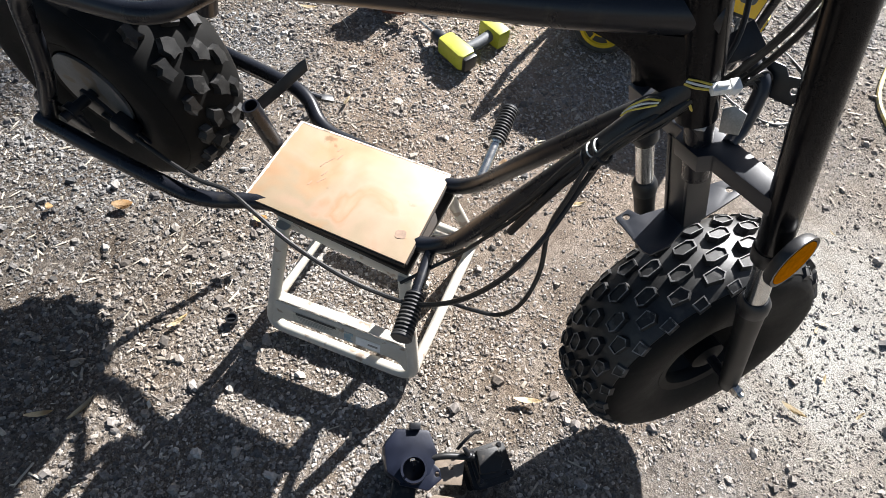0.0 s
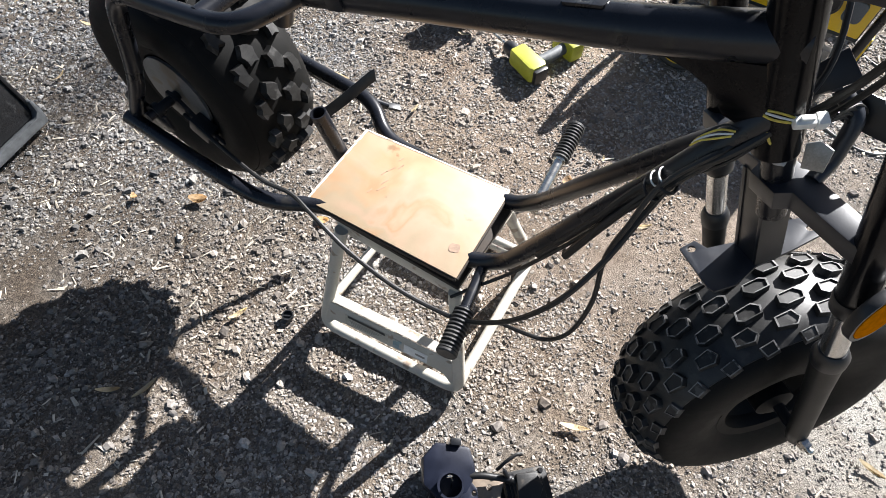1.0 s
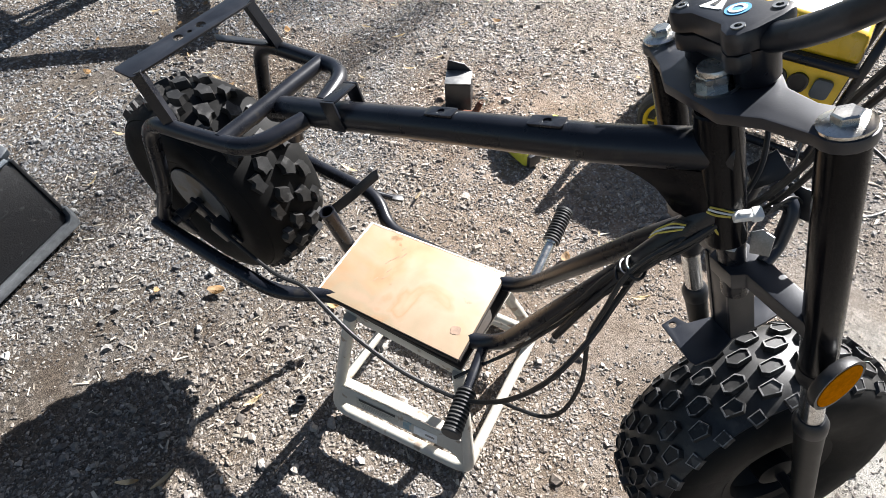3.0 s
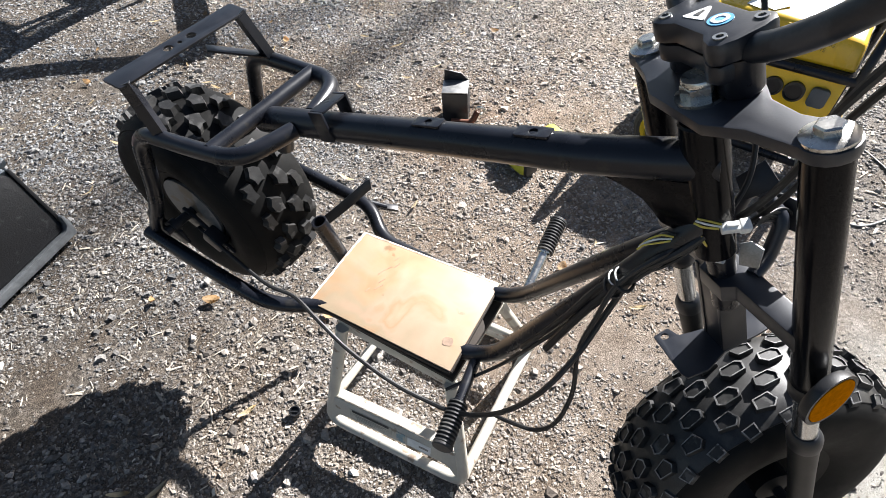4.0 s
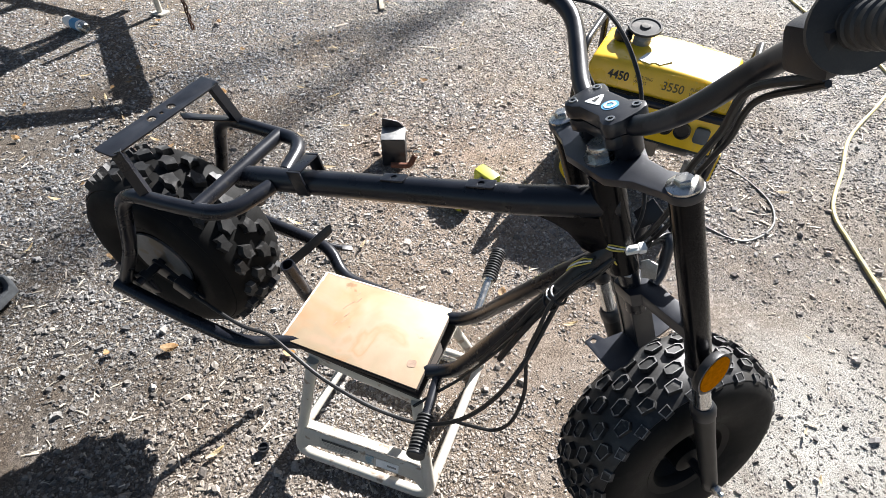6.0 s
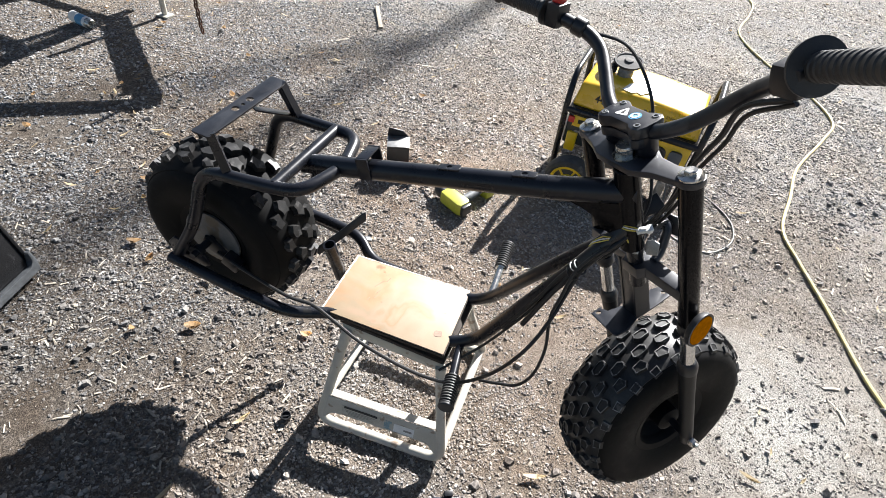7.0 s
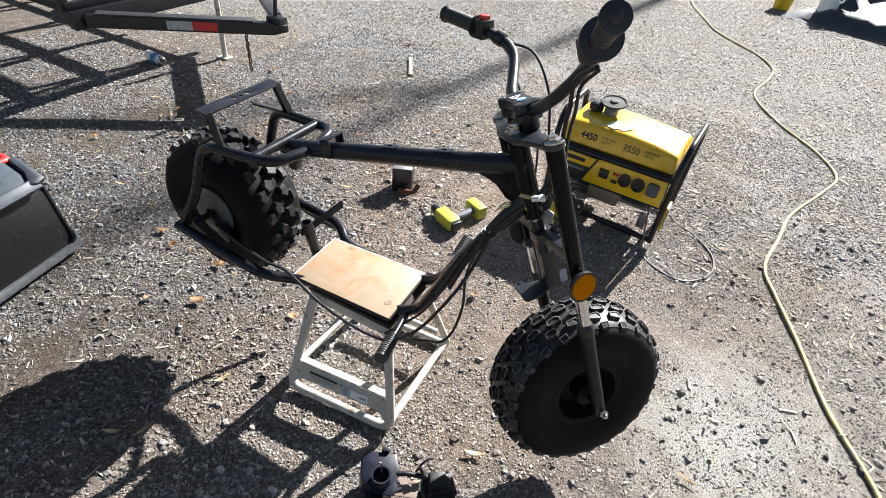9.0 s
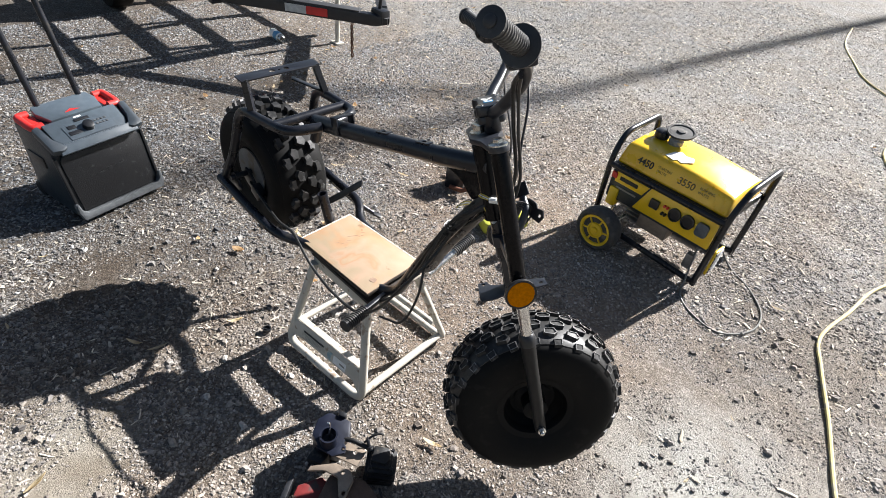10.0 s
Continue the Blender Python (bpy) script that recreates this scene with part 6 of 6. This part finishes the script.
cord("extension_cord", [(1.45, 0.35, 0), (1.37, 0.62, 0), (1.24, 0.88, 0), (1.13, 1.2, 0), (1.04, 1.43, 0), (0.985, 1.62, 0), (1.03, 1.9, 0), (1.08, 2.2, 0), (1.24, 2.6, 0), (1.31, 2.85, 0), (1.2, 3.15, 0), (0.95, 3.5, 0), (0.76, 3.95, 0), (0.83, 4.4, 0), (0.85, 4.75, 0), (0.7, 5.1, 0), (0.3, 5.55, 0), (0.1, 6.0, 0), (-0.16, 6.7, 0), (-0.3, 7.6, 0)], 0.0075, CORD_YELLOW, "pale yellow extension cord lying across the yard")
cord("power_lead", [(0.42, 1.5, 0.18), (0.45, 1.42, 0.05), (0.47, 1.38, 0), (0.56, 1.31, 0), (0.68, 1.30, 0), (0.77, 1.42, 0), (0.76, 1.56, 0), (0.66, 1.68, 0), (0.55, 1.75, 0), (0.47, 1.78, 0.05)], 0.004, CORD_GREY, "thin grey power lead looped beside the generator")

# ---- spray can, wood strip, bottle cap ----
can = thing("spray_can", Matrix.Translation((-3.04, 1.53, 0.033)) @ axes((1.0, -0.15, 0)), "blue and white spray can lying on the ground", "can")
part("can_body", lathe([(0.03, -0.1), (0.033, -0.095), (0.033, 0.05), (0.031, 0.055)], None, 24), WHITE_LABEL, can)
part("blue_band", lathe([(0.0336, -0.03), (0.0338, -0.028), (0.0338, 0.03), (0.0336, 0.032)], None, 24), BLUE_LABEL, can, "blue printed band")
part("can_base", lathe([(0.031, 0.055), (0.03, 0.075), (0.022, 0.085), (0.02, 0.07)], None, 24), STEEL, can)
tagged(part("wood_strip", box((0.028, 0.36, 0.012), pose(-1.62, 2.66, 0.008, 0, 0, 32), 0.002), WOOD_GREY), "weathered pale wood strip lying on gravel", "wood strip")
cap = lathe([(0.014, 0), (0.0145, 0.002), (0.0145, 0.012), (0.012, 0.012), (0.012, 0.004), (0.003, 0.004)], pose(-0.469, -0.077, 0.002), 20)
add_box(cap, (0.02, 0.004, 0.004), pose(-0.469, -0.077, 0.008, 0, 0, 30))
tagged(part("bottle_cap", cap, BLACK_PLASTIC), "small black bottle cap on gravel", "bottle cap")

# ---- tarp heap and jugs far behind ----
def tarp_heap():
    bm = bmesh.new()
    n = 26
    grid = []
    for j in range(n):
        row = []
        for i in range(n):
            u, v = i / (n - 1), j / (n - 1)
            edge = min(u, v, 1 - u, 1 - v)
            h = min(1, edge * 5) * (0.16 + 0.30 * abs(noise.noise((u * 6, v * 6, 2.0))) + 0.12 * abs(noise.noise((u * 17, v * 17, 7.0))))
            row.append(bm.verts.new((-1.3 + 2.6 * u, -0.9 + 1.8 * v, max(0.0, h - 0.02))))
        grid.append(row)
    for a, b in zip(grid, grid[1:]):
        for i in range(n - 1):
            bm.faces.new((a[i], a[i + 1], b[i + 1], b[i]))
    return bm


heap = part("tarpaulin", tarp_heap(), TARP)
heap.matrix_world = pose(2.35, 7.25, 0, 0, 0, -24)
tagged(heap, "crumpled dark blue tarpaulin heap at the yard edge", "tarpaulin")
jug = thing("plastic_jug", pose(1.25, 7.1, 0), "white translucent plastic jug beside a tarpaulin heap", "jug")
part("jug_body", lathe([(0.08, 0), (0.1, 0.02), (0.1, 0.2), (0.06, 0.28), (0.03, 0.32), (0.03, 0.35)], None, 24), WHITE_PLASTIC, jug)
part("jug_handle", tube(rounded([(0.09, 0, 0.2), (0.13, 0, 0.24), (0.1, 0, 0.31), (0.03, 0, 0.31)], 0.03), 0.012, 10), WHITE_PLASTIC, jug)
bucket = thing("yellow_bucket", pose(0.8, 7.35, 0), "yellow plastic bucket at the yard edge", "bucket")
part("bucket_body", lathe([(0.09, 0), (0.11, 0.2), (0.115, 0.2), (0.115, 0.22), (0.10, 0.22), (0.08, 0.02)], None, 24), WHEEL_YELLOW, bucket)

# ---- dry leaves ----
def leaf_mesh(name, length, width, curl, material):
    bm = bmesh.new()
    n = 9
    rows = []
    for i in range(n):
        t = i / (n - 1)
        w = width * math.sin(math.pi * min(1, 0.06 + 0.92 * t)) ** 0.8 * 0.5
        z = curl * (t - 0.5) ** 2 * 4
        rows.append([bm.verts.new((length * (t - 0.5), s * w, z + abs(s) * w * 0.35)) for s in (-1, 0, 1)])
    for a, b in zip(rows, rows[1:]):
        for k in range(2):
            bm.faces.new((a[k], a[k + 1], b[k + 1], b[k]))
    ext = bmesh.ops.solidify(bm, geom=bm.faces[:], thickness=0.0006)
    me = bpy.data.meshes.new(name)
    bm.to_mesh(me)
    bm.free()
    me.shade_smooth()
    me.materials.append(material)
    return me


rnd = random.Random(7)
slim = [leaf_mesh("slim_leaf", 0.075, 0.016, 0.008, PALE_LEAF), leaf_mesh("slim_leaf", 0.06, 0.014, 0.012, PALE_LEAF)]
broad = [leaf_mesh("broad_leaf", 0.06, 0.035, 0.014, LEAF), leaf_mesh("broad_leaf", 0.045, 0.03, 0.01, LEAF)]


def lay_leaf(x, y, turn, kinds, size=1.0):
    ob = new("dry_leaf", rnd.choice(kinds))
    ob.matrix_world = pose(x, y, ground_height(x, y) + 0.012, rnd.uniform(-14, 14), rnd.uniform(-14, 14), turn) @ Matrix.Scale(size, 4)
    tagged(ob, "pale slim dry leaf on gravel" if kinds is slim else "brown curled dry leaf on gravel", "leaf", "fallen leaves")


for x, y, turn, kinds in ((-0.58, -0.14, 65, slim), (-0.63, -0.40, 80, slim), (-0.70, -0.45, 40, slim), (0.262, 0.067, 20, slim), (-1.39, 0.27, 25, broad), (-1.02, 0.25, 10, broad), (-0.93, 0.06, 30, broad), (-1.25, 0.62, 15, broad)):
    lay_leaf(x, y, turn, kinds, 0.9)
for k in range(230):
    x, y = rnd.uniform(-3.8, 1.9), rnd.uniform(-0.9, 5.5)
    if k > 150:
        x, y = rnd.uniform(-2.8, -0.8), rnd.uniform(0.3, 2.4)
    if -0.5 < x < 0.4 and -0.1 < y < 0.5:
        continue
    lay_leaf(x, y, rnd.uniform(0, 360), broad if rnd.random() < 0.25 else slim, rnd.uniform(0.4, 0.9))


# ---- tree beyond the yard, whose trunk throws its shade across the gravel ----
def build_tree(x, y, seed):
    rg = random.Random(seed)
    tree = thing("tree", pose(x, y, 0), "tall bare grey-barked tree beyond the yard", "tree")
    trunk = bmesh.new()
    path, h = [], 17.5
    for i in range(15):
        t = i / 14
        path.append(Vector((0.25 * math.sin(t * 3 + seed), 0.2 * math.cos(t * 4 + seed) - 0.2, h * t)))
    segs = 14
    rings = []
    for i, c in enumerate(path):
        r = 0.18 * (1 - 0.7 * i / 14) * (1.35 if i == 0 else 1)
        rings.append([trunk.verts.new(c + Vector((r * math.cos(6.2832 * k / segs), r * math.sin(6.2832 * k / segs), 0))) for k in range(segs)])
    for a, b in zip(rings, rings[1:]):
        for k in range(segs):
            trunk.faces.new((a[k], a[(k + 1) % segs], b[(k + 1) % segs], b[k]))
    trunk.faces.new(rings[-1])
    for j in range(4):
        i = rg.randint(12, 13)
        c = path[i]
        a, up = rg.uniform(0, 6.28), rg.uniform(0.3, 0.9)
        d = Vector((math.cos(a), math.sin(a), up)).normalized()
        L = rg.uniform(1.6, 3.6)
        limb = smooth_path([c, c + d * L * 0.4 + Vector((0, 0, 0.1)), c + d * L * 0.75 + Vector((0, 0, 0.35)), c + d * L + Vector((0, 0, 0.8))], 4)
        add_tube(trunk, limb, rg.uniform(0.025, 0.04), 8)
        for q in range(2):
            s0 = limb[rg.randint(4, len(limb) - 2)]
            e = s0 + Vector((rg.uniform(-0.7, 0.7), rg.uniform(-0.7, 0.7), rg.uniform(0.1, 0.8)))
            add_tube(trunk, [s0, s0.lerp(e, 0.5) + Vector((0, 0, 0.05)), e], 0.009, 5)
    part("trunk", trunk, BARK, tree)


build_tree(3.03, 25.0, 3)


# ---- gravel ----
CHUNK = [(-1, -0.8, 0), (0.9, -1, 0.1), (1, 0.9, 0), (-0.9, 1, 0.1), (-0.35, -0.3, 1), (0.5, 0.1, 0.95), (-0.1, 0.5, 0.9)]
CHUNK_FACES = [(0, 1, 4), (1, 5, 4), (1, 2, 5), (2, 6, 5), (2, 3, 6), (3, 4, 6), (3, 0, 4), (4, 5, 6)]
PEBBLE = [(1.0, 0.1, -0.3), (0.45, 0.9, -0.3), (-0.5, 0.85, -0.3), (-1.0, -0.05, -0.3), (-0.55, -0.85, -0.3), (0.5, -0.9, -0.3), (0.6, 0.35, 0.62), (-0.3, 0.6, 0.66), (-0.6, -0.3, 0.6), (0.25, -0.6, 0.68)]
PEBBLE_FACES = [(0, 1, 6), (1, 7, 6), (1, 2, 7), (2, 3, 8), (2, 8, 7), (3, 4, 8), (4, 9, 8), (4, 5, 9), (5, 0, 6), (5, 6, 9), (6, 7, 8), (6, 8, 9)]


def stones(seed, spots, smin, smax, base=PEBBLE, faces=PEBBLE_FACES, flat=(0.4, 0.85), lengthen=1.4, power=2.4, lean=0.35, rise=0.12, narrow=(0.6, 1.0)):
    """Loose crushed stones or chips: broken angular pieces, all one mesh."""
    rng = np.random.default_rng(seed)
    base, faces = np.array(base, float), np.array(faces)
    base /= np.linalg.norm(base, axis=1).mean()
    n, k = len(spots), len(base)
    size = smin + (smax - smin) * rng.random(n) ** power
    v = base[None] * (1 + rng.uniform(-0.25, 0.25, (n, k, 1))) + rng.uniform(-0.2, 0.2, (n, k, 3))
    v = v * np.stack([rng.uniform(0.85, lengthen, n), rng.uniform(*narrow, n), rng.uniform(*flat, n)], -1)[:, None]
    tilt, turn = rng.uniform(-lean, lean, n), rng.uniform(0, 6.283, n)
    c, s = np.cos(tilt)[:, None], np.sin(tilt)[:, None]
    y, z = v[:, :, 1] * c - v[:, :, 2] * s, v[:, :, 1] * s + v[:, :, 2] * c
    c, s = np.cos(turn)[:, None], np.sin(turn)[:, None]
    x, y = v[:, :, 0] * c - y * s, v[:, :, 0] * s + y * c
    v = np.stack([x, y, z], -1) * size[:, None, None]
    v[:, :, :2] += spots[:, None, :2]
    v[:, :, 2] += (spots[:, 2] + size * rise)[:, None]
    f = faces[None] + k * np.arange(n)[:, None, None]
    return v.reshape(-1, 3), f.reshape(-1, 3)


def scatter(seed, x0, x1, y0, y1, density):
    rng = np.random.default_rng(seed)
    n = int((x1 - x0) * (y1 - y0) * density)
    x, y = rng.uniform(x0, x1, n), rng.uniform(y0, y1, n)
    # heights and cover from a coarse table, for speed
    gx, gy = np.linspace(x0, x1, 60), np.linspace(y0, y1, 60)
    cover = np.array([[0.86 + 1.0 * noise.noise((a * 1.5, b * 1.5, 9.0)) + 0.85 * noise.noise((a * 4, b * 4, 4.0)) for a in gx] for b in gy])
    i, j = ((x - x0) / (x1 - x0) * 59).astype(int), ((y - y0) / (y1 - y0) * 59).astype(int)
    k = cover[j, i]
    k = np.where((x + 0.25 * np.sin(5 * y) * np.cos(3 * x) > 0.55) & (y < 1.0), k - 0.4, k)
    k = k - 0.55 * np.clip(1.4 - np.hypot(x - 0.93, y - 0.60) / 0.22, 0, 1)
    k = np.where(np.hypot(x + 0.44, y + 0.80) < 0.24, k - 0.5, k)
    k = k + 0.12 - 0.45 * np.clip(1.25 - np.hypot(x + 0.15, y - 0.85) / 0.7, 0, 1)
    keep = rng.random(n) < k
    x, y = x[keep], y[keep]
    z = np.array([ground_height(a, b) for a, b in zip(x, y)])
    return np.stack([x, y, z], -1)


def loose(name, label, category, material, sets):
    vs, fs, off = [], [], 0
    for seed, spots, a, b, shape in sets:
        v, f = stones(seed, spots, a, b, **shape)
        vs.append(v)
        fs.append(f + off)
        off += len(v)
    v, f = np.concatenate(vs), np.concatenate(fs)
    me = bpy.data.meshes.new(name)
    me.vertices.add(len(v))
    me.vertices.foreach_set("co", v.ravel())
    me.loops.add(f.size)
    me.loops.foreach_set("vertex_index", f.ravel().astype(np.int32))
    me.polygons.add(len(f))
    me.polygons.foreach_set("loop_start", np.arange(0, f.size, 3, dtype=np.int32))
    me.update(calc_edges=True)
    me.validate()
    me.shade_flat()
    me.materials.append(material)
    tagged(new(name, me), label, category, kind="stuff")


LUMP = {"power": 1.6}
GRIT = {"base": CHUNK, "faces": CHUNK_FACES, "flat": (0.5, 0.9), "lean": 0.8, "rise": 0.2}
SPREAD = {"flat": (0.25, 0.5), "lean": 0.3}
SLIVER = {"base": CHUNK, "faces": CHUNK_FACES, "flat": (0.1, 0.22), "lengthen": 3.6, "narrow": (0.22, 0.6), "rise": 0.42}
FLAKE = {"base": CHUNK, "faces": CHUNK_FACES, "flat": (0.1, 0.22), "lengthen": 1.6, "lean": 0.6, "rise": 0.42}
loose("loose_gravel", "grey-brown crushed gravel stones pressed into the dirt", "gravel", STONE, [
    (1, scatter(1, -2.0, 0.6, -1.2, 1.6, 14000), 0.0024, 0.0066, LUMP),
    (21, scatter(21, 0.6, 1.7, -1.2, 1.6, 5200), 0.0024, 0.0062, LUMP),
    (6, scatter(6, -1.5, 0.7, -1.0, 1.3, 15000), 0.0016, 0.0036, GRIT),
    (9, scatter(9, 0.2, 1.8, -0.9, 1.6, 14000), 0.0014, 0.0032, GRIT),
    (7, scatter(7, -2.6, 2.0, 1.6, 3.2, 7200), 0.0032, 0.0078, LUMP),
    (8, scatter(8, -2.2, -0.35, -1.2, 1.8, 700), 0.006, 0.0125, {"power": 2.4, "rise": 0.25}),
    (2, scatter(2, -4.2, 2.4, 1.6, 4.2, 2600), 0.004, 0.011, SPREAD),
    (3, scatter(3, -5.0, 2.8, 4.2, 8.0, 1000), 0.005, 0.012, SPREAD),
    (4, scatter(4, -4.2, -2.0, -1.2, 1.6, 5400), 0.0034, 0.010, LUMP),
    (5, scatter(5, -2.2, 1.5, -1.1, 2.2, 110), 0.008, 0.017, {"rise": 0.3}),
])
loose("leaf_litter", "pale splinters and dry leaf litter among the gravel", "litter", CHIP, [
    (11, scatter(11, -2.5, 1.8, -1.0, 2.0, 150), 0.002, 0.008, SLIVER),
    (18, scatter(18, -2.4, -0.4, -1.1, 1.4, 420), 0.002, 0.0085, SLIVER),
    (12, scatter(12, -4.2, 2.4, 2.0, 6.5, 60), 0.004, 0.014, SLIVER),
    (13, scatter(13, 0.6, 2.2, 0.6, 4.0, 260), 0.003, 0.012, SLIVER),
    (14, scatter(14, -1.0, 2.6, 1.2, 5.0, 520), 0.004, 0.010, FLAKE),
    # dry litter, spread here also to pale the ground as scattered sunlight does
    (16, scatter(16, -4.2, -1.0, 1.6, 5.0, 350), 0.004, 0.010, FLAKE),
    (17, scatter(17, -1.5, 2.8, 4.0, 8.0, 350), 0.006, 0.014, FLAKE),
    (15, scatter(15, -2.0, 1.6, -1.0, 1.4, 160), 0.003, 0.008, FLAKE),
])
